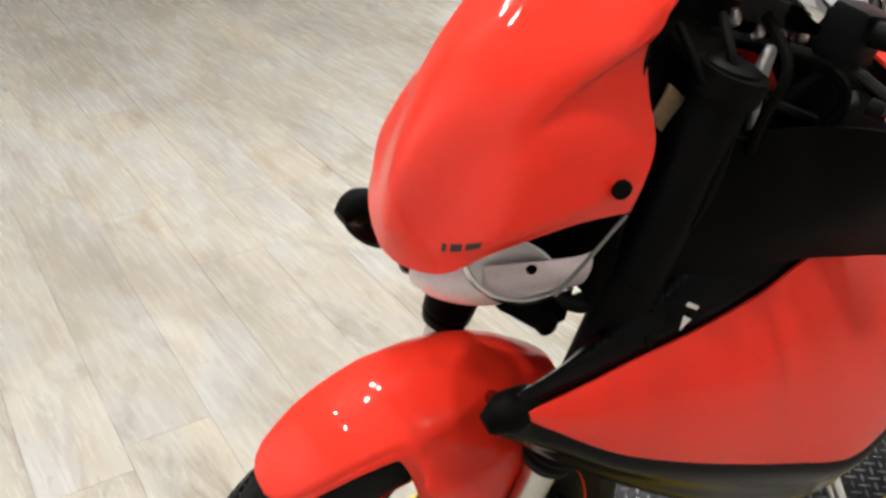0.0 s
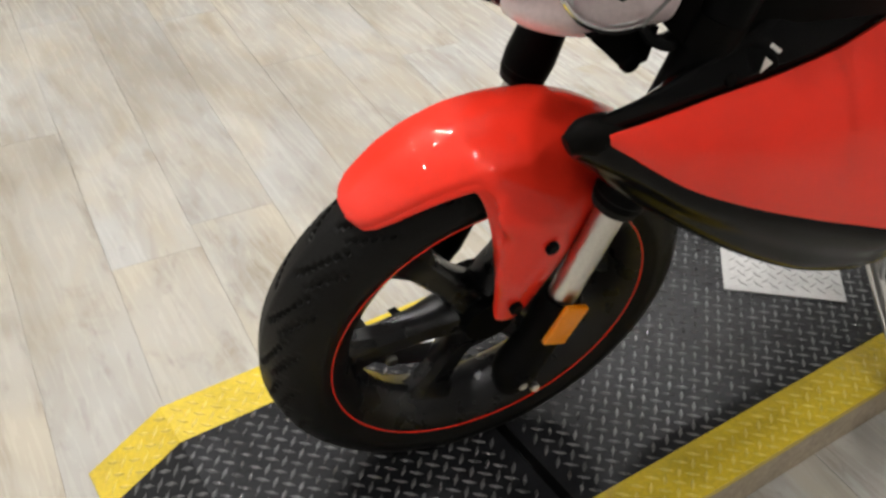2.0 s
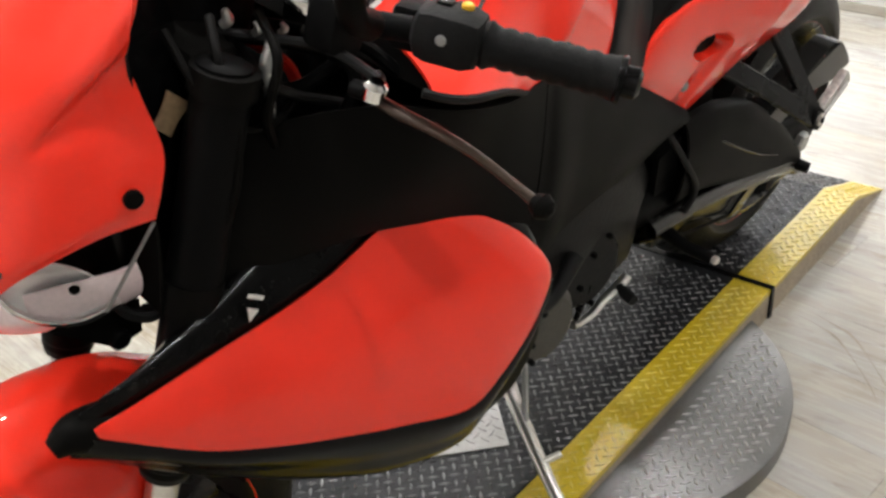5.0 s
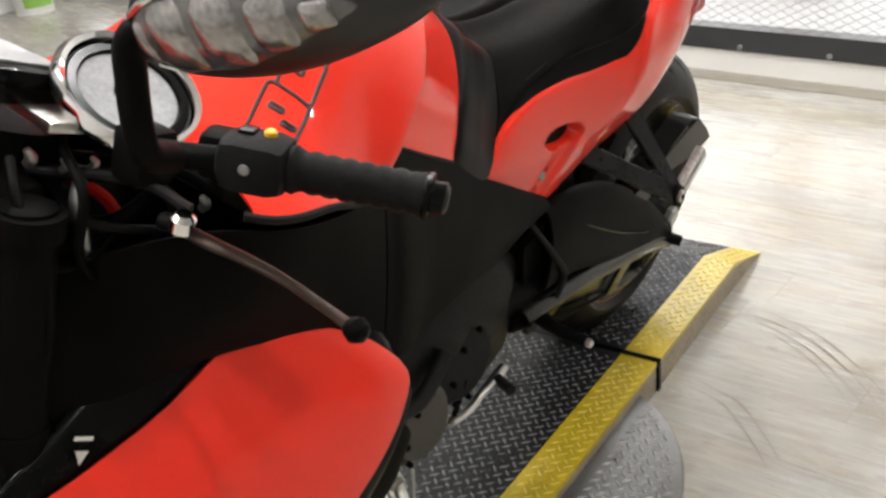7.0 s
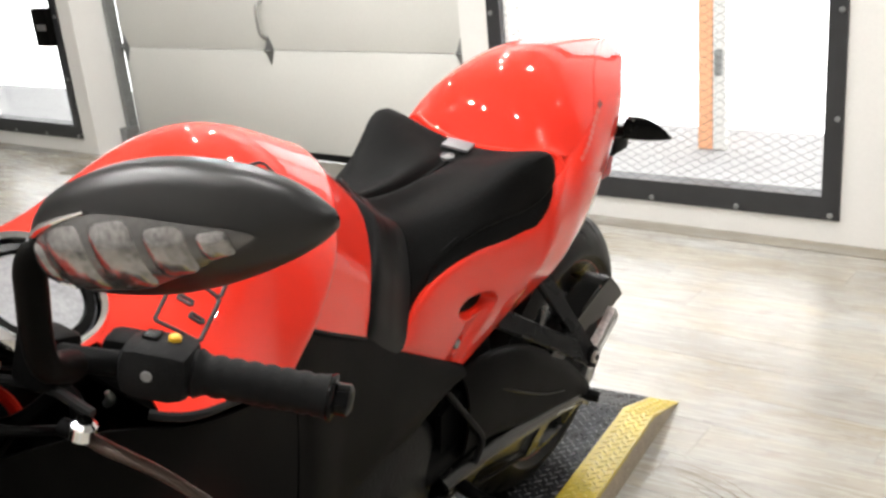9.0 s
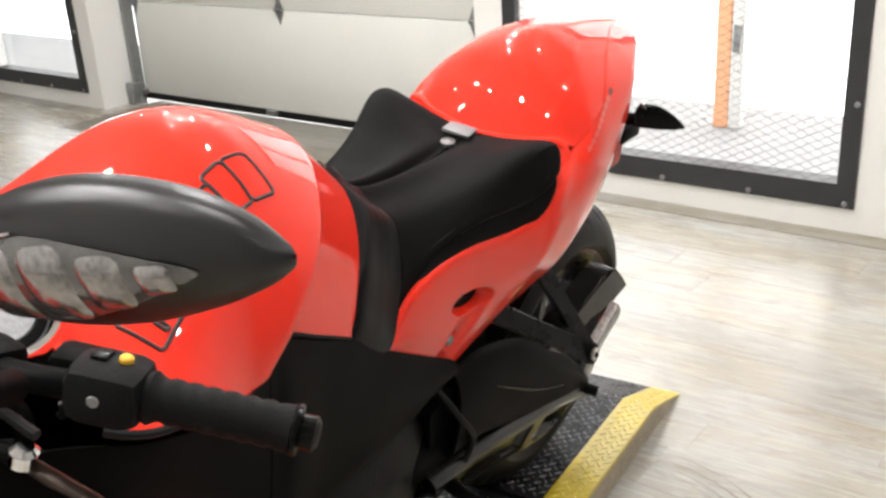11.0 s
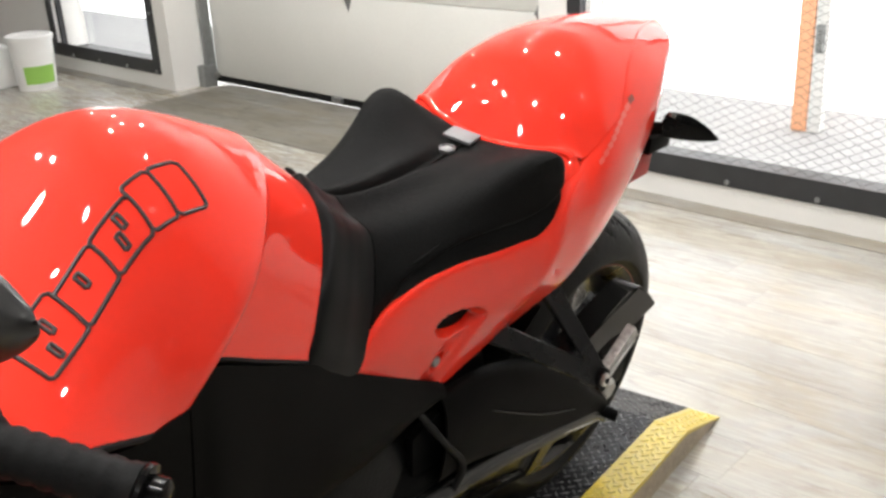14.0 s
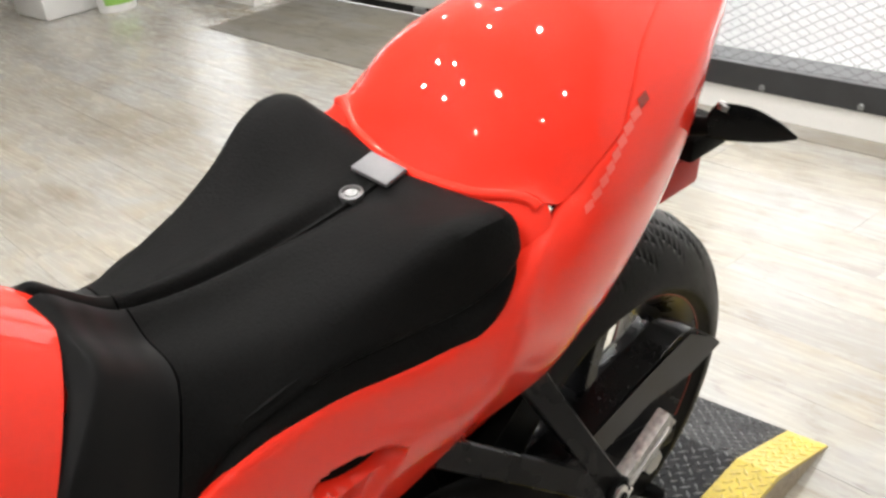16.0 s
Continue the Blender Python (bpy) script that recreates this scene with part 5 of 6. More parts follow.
# ---- black side panels and shrouds
PAN_T = [(0.20, 0.120, 0.935), (0.30, 0.180, 0.945), (0.38, 0.222, 0.930), (0.47, 0.218, 0.905), (0.560, 0.196, 0.893), (0.600, 0.180, 0.910), (0.69, 0.162, 0.858), (0.785, 0.148, 0.805), (0.866, 0.141, 0.748), (0.965, 0.136, 0.687), (1.078, 0.128, 0.616)]
PAN_B = [(0.10, 0.105, 0.780), (0.20, 0.150, 0.790), (0.32, 0.180, 0.790), (0.44, 0.195, 0.745), (0.545, 0.215, 0.660), (0.585, 0.215, 0.640), (0.64, 0.200, 0.632), (0.70, 0.190, 0.630), (0.78, 0.180, 0.625), (0.90, 0.160, 0.605), (1.06, 0.130, 0.600)]


def side_panel(s):
    rows = []
    for k, ((xa, ya, za), (xb, yb, zb)) in enumerate(zip(PAN_T, PAN_B)):
        rows.append([(xa + (xb - xa) * q, s * (ya + (yb - ya) * q + 0.014 * math.sin(math.pi * q) * (1 if k > 4 else 0.4)), za + (zb - za) * q) for q in (0, 0.12, 0.35, 0.6, 0.85, 1)])
    sh = Sheet(rows)
    ob = part("side_panel", sh.mesh(70, 24, u0=0.40, thick=0.004 * -s), BLACK_PLASTIC, bike, "matt black frame side panel")
    part("airbox_panel", sh.mesh(40, 24, u0=0.0, u1=0.396, thick=0.004 * -s), BLACK_PLASTIC, ob, "black airbox panel")


both(side_panel)
both(lambda s: part("subframe_plate", Sheet([[(0.92, 0.118 * s, 0.64), (0.95, 0.122 * s, 0.52), (0.98, 0.120 * s, 0.42)], [(1.05, 0.112 * s, 0.63), (1.08, 0.118 * s, 0.52), (1.10, 0.118 * s, 0.42)], [(1.20, 0.100 * s, 0.64), (1.22, 0.108 * s, 0.56), (1.24, 0.112 * s, 0.46)]]).mesh(16, 14, thick=0.006), BLACK_METAL, bike, "black subframe plate"))
part("headstock", tube([(0.16, 0, 0.78), (0.25, 0, 1.02)], [0.07, 0.05], 24), BLACK_METAL, bike)
part("frame_beam", Sheet([[(0.18, -0.06, 0.80), (0.2, 0, 0.98), (0.18, 0.06, 0.80)], [(0.4, -0.17, 0.70), (0.42, 0, 0.92), (0.4, 0.17, 0.70)], [(0.7, -0.15, 0.62), (0.72, 0, 0.82), (0.7, 0.15, 0.62)], [(1.0, -0.12, 0.52), (1.0, 0, 0.72), (1.0, 0.12, 0.52)]]).mesh(20, 16), BLACK_METAL, bike, "black frame")

# ---- instruments and handlebar
dash = part("instrument_pod", spun(box((-0.055, -0.085, -0.018), (0.055, 0.085, 0.018), 0.012), pose(0.235, 0.02, 1.075, 0, 24, 0)), BLACK_GLOSS, bike, "black instrument pod")
part("dial_panel", spun(box((-0.042, -0.070, 0.018), (0.042, 0.070, 0.021), 0.002), pose(0.235, 0.02, 1.075, 0, 24, 0)), DIAL, dash, "pale display panel")
top = part("top_clamp", spun(box((-0.055, -0.115, -0.005), (0.05, 0.115, 0.006), 0.003), pose(0.280, 0.0, 1.040, 0, 20, -5)), ALU, bike, "silver top clamp")
part("stem_nut", spun(revolve([(0.014, 0.0), (0.024, 0.016), (0.014, 0.020)], 20, axis="z", closed=False), pose(0.285, 0.0, 1.037, 0, 20, -5)), ALU, top)
ringm = pose(0.312, -0.094, 1.052, 33, 10, 0)
part("bezel_ring", spun(revolve([(0.0, 0.058), (0.012, 0.061), (0.015, 0.066), (0.008, 0.071), (0.0, 0.071)], 56, axis="z"), ringm), CHROME, top, "round bright bezel")
part("bezel_face", spun(revolve([(0.002, 0.0), (0.004, 0.058), (0.0, 0.059)], 40, axis="z", closed=False), ringm), DIAL, top, "pale round dial")
part("dial_rim", spun(revolve([(0.004, 0.047), (0.0075, 0.049), (0.0075, 0.057), (0.004, 0.058)], 48, axis="z"), ringm), BLACK_GLOSS, top, "black inner rim")
part("dial_hub", spun(revolve([(0.004, 0.0), (0.006, 0.010), (0.004, 0.014), (0.003, 0.014)], 30, axis="z", closed=False), ringm), BLACK_GLOSS, top, "dark dial centre")
part("ignition_key", tube([(0.240, -0.112, 1.005), (0.228, -0.118, 0.985), (0.224, -0.126, 0.955), (0.218, -0.134, 0.917)], [0.006, 0.0072, 0.0048, 0.0042], 10, 16), STEEL, bike, "metal clip and cable end")
for pts in ([(0.20, -0.10, 0.99), (0.24, -0.13, 0.96), (0.30, -0.14, 0.93)], [(0.22, -0.06, 1.0), (0.26, -0.16, 1.01), (0.27, -0.22, 1.0)], [(0.24, -0.05, 0.99), (0.23, -0.12, 0.95), (0.20, -0.13, 0.90), (0.17, -0.11, 0.84)]):
    part("control_cable", tube(pts, 0.005, 8, 24), RUBBER_SEAL, bike)
for pts, r in (([(0.19, -0.09, 1.035), (0.165, -0.135, 1.01), (0.168, -0.150, 0.95), (0.150, -0.150, 0.87), (0.110, -0.125, 0.80)], 0.0045), ([(0.235, -0.10, 1.03), (0.215, -0.150, 1.01), (0.200, -0.152, 0.96), (0.225, -0.135, 0.90)], 0.005),
               ([(0.15, -0.08, 1.03), (0.145, -0.125, 1.00), (0.165, -0.140, 0.96), (0.215, -0.14, 0.94), (0.27, -0.12, 0.95)], 0.004)):
    part("control_cable", tube(pts, r, 8, 30), BLACK_PLASTIC, bike)
part("brake_line", tube([(0.25, -0.04, 0.985), (0.27, -0.09, 0.965), (0.28, -0.10, 0.94)], 0.006, 8, 16), RED, bike, "red cable sleeve")


for x, y, z, r in ((0.206, -0.085, 1.026, 0.006), (0.232, -0.095, 1.012, 0.005), (0.258, -0.10, 1.006, 0.004), (0.290, -0.098, 0.998, 0.007), (0.318, -0.115, 0.985, 0.005), (0.350, -0.135, 0.935, 0.006), (0.196, -0.09, 0.985, 0.004)):
    part("cable_clip", tube([(x, y, z - r), (x + 0.004, y - 0.004, z), (x + 0.002, y - 0.002, z + r * 1.6)], [r * 0.7, r, r * 0.5], 10, 8), ALU, bike, "small metal cable fitting")
for pts in ([(0.24, -0.06, 0.99), (0.29, -0.13, 0.985), (0.30, -0.16, 0.96), (0.27, -0.15, 0.90)], [(0.27, -0.05, 0.99), (0.33, -0.12, 0.98), (0.36, -0.16, 0.95)], [(0.21, -0.05, 0.96), (0.25, -0.12, 0.955), (0.31, -0.13, 0.97)]):
    part("wiring_loom", tube(pts, 0.007, 8, 24), BLACK_METAL, bike)
for y in (-0.16, 0.16):
    part("bar_clamp", spun(box((-0.022, -0.020, -0.030), (0.022, 0.020, 0.022), 0.008), pose(0.275, y, 1.035, 0, 15, 0)), BLACK_METAL, bike, "black handlebar clamp")


def bar_side(s, near):
    bar = part("handlebar", tube([(0.275, 0.10 * s, 1.02), (0.275, 0.20 * s, 1.045), (0.300, 0.26 * s, 1.048), (0.372, 0.398 * s, 1.039)], 0.0115, 18, 24), BLACK_METAL, bike, "black handlebar")
    a, b = np.array((0.318, 0.292 * s, 1.0475)), np.array((0.370, 0.394 * s, 1.0392))
    seg = b - a
    rad, pts = [], []
    for k in range(25):
        q = k / 24
        pts.append(a + seg * q)
        rad.append(0.0170 + (0.0012 if k % 3 else -0.0004) + (0.003 if k in (0, 1, 24) else 0))
    part("grip", tube(pts, rad, 24), GRIP, bar, "black rubber grip")
    part("bar_end", tube([b, b + seg * 0.02, b + seg * 0.05, b + seg * 0.06, b + seg * 0.15, b + seg * 0.18], [0.019, 0.0205, 0.020, 0.0135, 0.0140, 0.009], 20), BLACK_GLOSS, bar, "black bar-end weight")
    m = Matrix.Translation(a - seg * 0.26) @ seg_frame(seg)
    part("switch_housing", spun(box((-0.028, -0.030, -0.024), (0.030, 0.034, 0.026), 0.017), m), GRIP, bar, "black switch housing")
    part("switch_button", spun(disc((0.0, 0.012, 0.025), (0, 0, 1), 0.0055, 0.006, 14), m), BRASS, bar, "yellow switch button")
    part("switch_rocker", spun(box((-0.01, -0.014, 0.024), (0.008, 0.0, 0.029), 0.002), m), BLACK_GLOSS, bar)
    part("housing_screw", spun(disc((0.028, 0.0, 0.004), (1, 0, 0), 0.005, 0.003, 12), m), BADGE_METAL, bar)
    part("lever_perch", spun(box((-0.045, -0.055, -0.030), (-0.008, -0.015, 0.012), 0.008), m), BLACK_METAL, bar)
    lever = part("lever", tube([(0.248, 0.235 * s, 0.998), (0.252, 0.26 * s, 0.993), (0.258, 0.30 * s, 0.990), (0.262, 0.34 * s, 0.985), (0.268, 0.38 * s, 0.972), (0.269, 0.402 * s, 0.966)], [0.0065, 0.0075, 0.0062, 0.0052, 0.0052, 0.006], 14, 30, flat=0.7), LEVER_BRONZE, bar, "dark bronze curved control lever")
    part("lever_tip", revolve([(-0.011, 0.0), (-0.008, 0.008), (0, 0.0115), (0.008, 0.008), (0.011, 0.0)], 18, (0.270, 0.407 * s, 0.965), "y", closed=False), BLACK_PLASTIC, lever)
    part("lever_pivot", disc((0.245, 0.238 * s, 1.002), (0.1, 0.2 * s, 1), 0.011, 0.014, 18), CHROME, lever, "polished pivot cap")
    part("adjuster", tube([(0.243, 0.215 * s, 1.0), (0.247, 0.235 * s, 1.0)], 0.008, 14), BLACK_METAL, lever)
    # mirror with built-in signal
    stalk = part("mirror_stalk", tube([(0.250, 0.225 * s, 1.060), (0.212, 0.245 * s, 1.090), (0.205, 0.250 * s, 1.150), (0.208, 0.256 * s, 1.186), (0.235, 0.285 * s, 1.200)], [0.014, 0.012, 0.012, 0.012, 0.009], 14, 30), BLACK_PLASTIC, bar, "black mirror stalk")
    c = np.array((0.250, 0.357 * s, 1.222))
    ax = np.array((0.017, 0.119 * s, 0.039))
    upv = np.array((-0.0035, -0.014 * s, 0.0445))
    fw = np.array((-0.034, 0.0, 0.004))
    rows = []
    for q, h, d, lift in ((-1.0, 0.12, 0.3, -0.10), (-0.92, 0.55, 0.7, -0.06), (-0.7, 0.88, 1.0, -0.02), (-0.3, 1.05, 1.1, 0.04), (0.1, 1.02, 1.0, 0.08), (0.5, 0.80, 0.8, 0.10), (0.8, 0.48, 0.5, 0.06), (0.96, 0.18, 0.25, 0.0), (1.0, 0.03, 0.06, 0.0)):
        p = c + ax * q + upv * lift
        rows.append([p + upv * h * math.cos(t) + fw * d * max(math.sin(t), -0.28) for t in np.linspace(0, 2 * math.pi, 17)])
    msh = Sheet(rows)
    mir = part("mirror_shell", msh.mesh(40, 40), MIRROR_SHELL, stalk, "black teardrop mirror with signal lens")
    cells = Sheet([r[2:8] for r in rows[1:7]])
    lens = part("signal_lens", oval(cells, 0.42, 0.53, 0.46, 0.33, 0.0012 * s, 0.0015 * s, 0.55), SMOKE, stalk, "clear signal lens over grey cells")
    for k, (uc, ru, rv) in enumerate(((0.12, 0.072, 0.22), (0.29, 0.076, 0.30), (0.46, 0.074, 0.28), (0.62, 0.062, 0.20), (0.755, 0.048, 0.12))):
        part("signal_cell", oval(cells, uc, 0.55, ru, rv, 0.0022 * s, 0.0035 * s, 0.0, 5.0), CELL, lens)
    ring = [(0.42 - 0.47 * math.cos(a), 0.53 + 0.35 * math.sin(a)) for a in np.linspace(-1.5, 1.1, 14)]
    part("lens_rim", tube([cells.at(max(u, 0), v) + cells.normal(max(u, 0), v) * 0.002 * s for u, v in ring], [0.001, 0.002] + [0.0032] * 10 + [0.002, 0.001], 8), CHROME, lens, "bright lens edge")


def seg_frame(seg):
    d = Vector(seg).normalized()
    z = Vector((0.15, 0, 1))
    x = d.cross(z).normalized()
    return Matrix((x, d, x.cross(d))).transposed().to_4x4()


bar_side(-1, True)
bar_side(1, False)

# ---- engine, swingarm, exhaust
eng = part("engine", box((0.42, -0.155, 0.30), (1.04, 0.155, 0.60), 0.09), ENGINE, bike, "black cast engine block")
part("clutch_cover", disc((0.83, -0.138, 0.43), (-0.1, -1, 0.1), 0.075, 0.022, 40, 0.012), ENGINE, eng)
part("alternator_cover", disc((0.712, -0.146, 0.385), (-0.1, -1, 0.1), 0.068, 0.026, 36, 0.014), ENGINE_GREY, eng, "dull grey generator cover")
part("sump_cover", box((0.585, -0.160, 0.300), (0.690, -0.10, 0.405), 0.028), ENGINE_GREY, eng, "dull grey lower casing")
part("cylinder_head", box((0.40, -0.14, 0.48), (0.62, 0.14, 0.72), 0.05, pose(0, 0, 0, 0, 0, 0)), ENGINE, eng)
for cx, cz, cr in ((0.83, 0.43, 0.064), (0.712, 0.385, 0.058)):
    for k in range(7):
        a = 2 * math.pi * (k + 0.3) / 7
        part("cover_bolt", disc((cx + cr * math.cos(a), -0.166 + 0.012 * math.cos(a), cz + cr * math.sin(a)), (-0.1, -1, 0.1), 0.0055, 0.008, 6), BLACK_METAL, eng)
part("coolant_hose", tube([(0.56, -0.150, 0.56), (0.60, -0.178, 0.50), (0.68, -0.180, 0.47), (0.76, -0.165, 0.50)], 0.013, 12, 28), RUBBER_SEAL, eng, "black coolant hose")
part("oil_cooler_shroud", Sheet([[(0.42, -0.20, 0.50), (0.46, -0.21, 0.42), (0.47, -0.18, 0.34)], [(0.50, -0.215, 0.52), (0.56, -0.215, 0.42), (0.55, -0.18, 0.33)], [(0.58, -0.20, 0.53), (0.64, -0.19, 0.44), (0.62, -0.17, 0.36)]]).mesh(14, 14, thick=0.006), BLACK_PLASTIC, eng)
for s in (-1, 1):
    arm = part("swingarm", Sheet([[(0.94, 0.135 * s, 0.50), (0.95, 0.150 * s, 0.48), (0.95, 0.152 * s, 0.45), (0.94, 0.140 * s, 0.42)],
                                   [(1.2, 0.132 * s, 0.47), (1.2, 0.150 * s, 0.455), (1.2, 0.154 * s, 0.43), (1.2, 0.140 * s, 0.40)],
                                   [(1.45, 0.130 * s, 0.43), (1.45, 0.148 * s, 0.415), (1.45, 0.152 * s, 0.38), (1.45, 0.140 * s, 0.35)],
                                   [(1.68, 0.140 * s, 0.385), (1.69, 0.150 * s, 0.375), (1.69, 0.150 * s, 0.325), (1.68, 0.140 * s, 0.315)]]).mesh(24, 16, thick=0.008 * s), BLACK_METAL, bike, "black swingarm")
    cover = Sheet([[(xa, 0.128 * s, za - 0.004), (xa + 0.004, 0.146 * s, za - 0.010), (xa * 0.7 + xb * 0.3, 0.163 * s, za * 0.7 + zb * 0.3), (xa * 0.35 + xb * 0.65, 0.168 * s, za * 0.35 + zb * 0.65), (xb, 0.164 * s, zb), (xb, 0.140 * s, zb - 0.008)]
                   for xa, za, xb, zb in ((1.06, 0.605, 1.05, 0.462), (1.16, 0.600, 1.14, 0.450), (1.25, 0.575, 1.24, 0.418), (1.33, 0.540, 1.33, 0.384), (1.42, 0.486, 1.43, 0.352), (1.50, 0.432, 1.51, 0.322), (1.57, 0.376, 1.57, 0.300), (1.62, 0.330, 1.60, 0.290))])
    part("arm_cover", cover.mesh(48, 24, thick=0.004 * -s), BLACK_PLASTIC, arm, "smooth black swingarm cover")
    part("cover_rib", tube([(1.10, 0.150 * s, 0.58), (1.20, 0.168 * s, 0.52), (1.34, 0.172 * s, 0.44), (1.46, 0.172 * s, 0.385)], [0.004, 0.006, 0.005, 0.003], 8, 24, flat=0.6), BLACK_GLOSS, arm)
    part("brake_hose", tube([(1.00, 0.140 * s, 0.62), (1.05, 0.172 * s, 0.54), (1.10, 0.176 * s, 0.47), (1.09, 0.165 * s, 0.40)], 0.006, 10, 24), RUBBER_SEAL, arm)
    # pale strip added as the highlight along the gloss black edge
    part("edge_highlight", tube([(x, 0.170 * s, z) for x, z in ((1.34, 0.375), (1.42, 0.347), (1.50, 0.319), (1.58, 0.290))], [0.002, 0.005, 0.006, 0.003], 8, 20, flat=0.5), ALU, arm, "bright strip standing in for the highlight on the cover's edge")
    part("axle_adjuster", tube([(1.600, 0.160 * s, 0.300), (1.612, 0.195 * s, 0.296)], [0.014, 0.012], 12), BLACK_METAL, arm)
    part("axle_nut", disc((RX, 0.152 * s, RR), (0, s, 0), 0.024, 0.016, 6), STEEL, arm)
for s in (-1, 1):
    shell = Sheet([[(x, 0.142 * s, zt + 0.012), (x, 0.164 * s, zt + 0.004), (x, 0.171 * s, zt - 0.010), (x, 0.159 * s, (zt + zb) / 2), (x, 0.146 * s, zb + 0.008), (x, 0.134 * s, zb), (x + 0.01, 0.07 * s, zb - 0.006)]
                   for x, zt, zb in ((1.00, 0.425, 0.385), (1.06, 0.424, 0.362), (1.15, 0.412, 0.332), (1.25, 0.395, 0.300), (1.36, 0.370, 0.262), (1.47, 0.343, 0.232), (1.56, 0.320, 0.240), (1.61, 0.285, 0.262))])

    def recess(u, v, p):
        """A long framed hollow and a rear slot in the flank."""
        top = 0.396 - 0.25 * (p[0] - 1.17)
        inside = min(p[0] - 1.13, 1.36 - p[0], top - p[2], p[2] - (top - 0.082)) / 0.006
        hole = min(p[0] - 1.405, 1.53 - p[0], 0.338 - 0.25 * (p[0] - 1.40) - p[2], p[2] - 0.262 + 0.10 * (p[0] - 1.40)) / 0.006
        return -s * (0.012 * max(0.0, min(1.0, inside)) + 0.03 * max(0.0, min(1.0, hole)))

    window_edge = [(1.13, 0.407), (1.36, 0.349), (1.36, 0.268), (1.17, 0.318), (1.13, 0.345)]
    sil = part("silencer", shell.mesh(120, 60, thick=0.004 * -s, push=recess), BLACK_ENAMEL, bike, "gloss black silencer shell with a long recess")
    part("recess_frame", tube([(x, (0.150 + (z - (0.385 - 0.25 * (x - 1.17)) + 0.055) * 0.26) * s, z) for x, z in window_edge + window_edge[:1]], 0.004, 8), BLACK_PLASTIC, sil)
belt = part("belt_guard", Sheet([[(1.28, -0.150, 0.46), (1.28, -0.105, 0.47)], [(1.42, -0.150, 0.49), (1.42, -0.105, 0.50)], [(1.58, -0.148, 0.535), (1.57, -0.105, 0.545)], [(1.675, -0.145, 0.555), (1.66, -0.105, 0.562)], [(1.735, -0.150, 0.515), (1.72, -0.105, 0.525)], [(1.775, -0.150, 0.478), (1.76, -0.105, 0.49)]]).mesh(30, 6, thick=0.004), BLACK_GLOSS, bike, "black belt guard")
part("guard_flank", slab([(1.28, 0.46), (1.42, 0.488), (1.58, 0.533), (1.675, 0.553), (1.735, 0.513), (1.775, 0.476), (1.70, 0.46), (1.60, 0.47), (1.42, 0.43), (1.30, 0.42)], 0.004, lambda a, b, c: (a, -0.152 + c, b)), BLACK_GLOSS, belt)
part("rear_hugger", Sheet([[(RX + (RR + 0.02) * math.sin(a), y, RR + (RR + 0.02 - 0.03 * abs(y / 0.1) ** 2) * math.cos(a)) for y in np.linspace(-0.1, 0.1, 7)] for a in np.radians((-95, -75, -55, -38))]).mesh(20, 12, thick=0.004), BLACK_PLASTIC, bike, "black rear hugger")

# ---- foot controls, brackets, stand
# triangular foot bracket: two flat arms that meet at the peg's bolt
ARM_A, ARM_B, ARM_C = np.array((1.325, -0.135, 0.705)), np.array((1.200, -0.128, 0.655)), np.array((1.392, -0.240, 0.528))
FACE = np.cross(ARM_B - ARM_A, ARM_C - ARM_A)
brk = part("passenger_bracket", flat_beam(ARM_A, ARM_C + (ARM_C - ARM_A) * 0.05, 0.036, 0.032, 0.016, FACE), WHEEL_BLACK, bike, "black triangular passenger foot bracket")
part("bracket_lower", flat_beam(ARM_B, ARM_C + (ARM_C - ARM_B) * 0.04, 0.034, 0.036, 0.016, FACE), WHEEL_BLACK, brk)
part("bracket_web", flat_beam(ARM_A * 0.28 + ARM_C * 0.72, ARM_B * 0.32 + ARM_C * 0.68, 0.030, 0.030, 0.012, FACE), WHEEL_BLACK, brk)
part("bracket_boss", disc((1.392, -0.238, 0.528), (0, -1, 0.1), 0.021, 0.010, 24), BLACK_METAL, brk)
part("bracket_bolt", disc((1.392, -0.247, 0.529), (0, -1, 0.1), 0.0125, 0.006, 20), ALU, brk, "bright hex bolt")
part("bolt_socket", disc((1.392, -0.2545, 0.5295), (0, -1, 0.1), 0.0055, 0.002, 6), RUBBER_SEAL, brk)
part("passenger_peg", flat_beam((1.400, -0.232, 0.512), (1.497, -0.234, 0.579), 0.022, 0.026, 0.018, (0, -1, 0.1)), WORN_ALU, brk, "folded passenger peg in scuffed bare metal")
part("peg_rib", flat_beam((1.415, -0.243, 0.516), (1.490, -0.244, 0.568), 0.005, 0.006, 0.005, (0, -1, 0.1)), STEEL, brk)
part("peg_hinge", tube([(1.400, -0.215, 0.520), (1.412, -0.250, 0.512)], 0.010, 14), ALU, brk)
for s in (-1, 1):
    peg = part("foot_peg", tube([(1.07, 0.150 * s, 0.385), (1.055, 0.20 * s, 0.388), (1.050, 0.262 * s, 0.394)], [0.016, 0.012, 0.011], 12, 16), BLACK_METAL, bike, "black rider foot peg")
    part("peg_tip", disc((1.050, 0.262 * s, 0.394), (-0.05, s, 0.1), 0.008, 0.010, 14), ALU, peg)
    part("peg_plate", slab([(1.0, 0.56), (1.06, 0.58), (1.12, 0.42), (1.11, 0.35), (1.05, 0.35), (1.02, 0.42)], 0.012, lambda a, b, c: (a, s * (0.134 + c), b)), BLACK_METAL, peg)
    part("peg_bolt", disc((1.08, 0.146 * s, 0.383), (0, s, 0), 0.010, 0.006, 16), STEEL, peg)
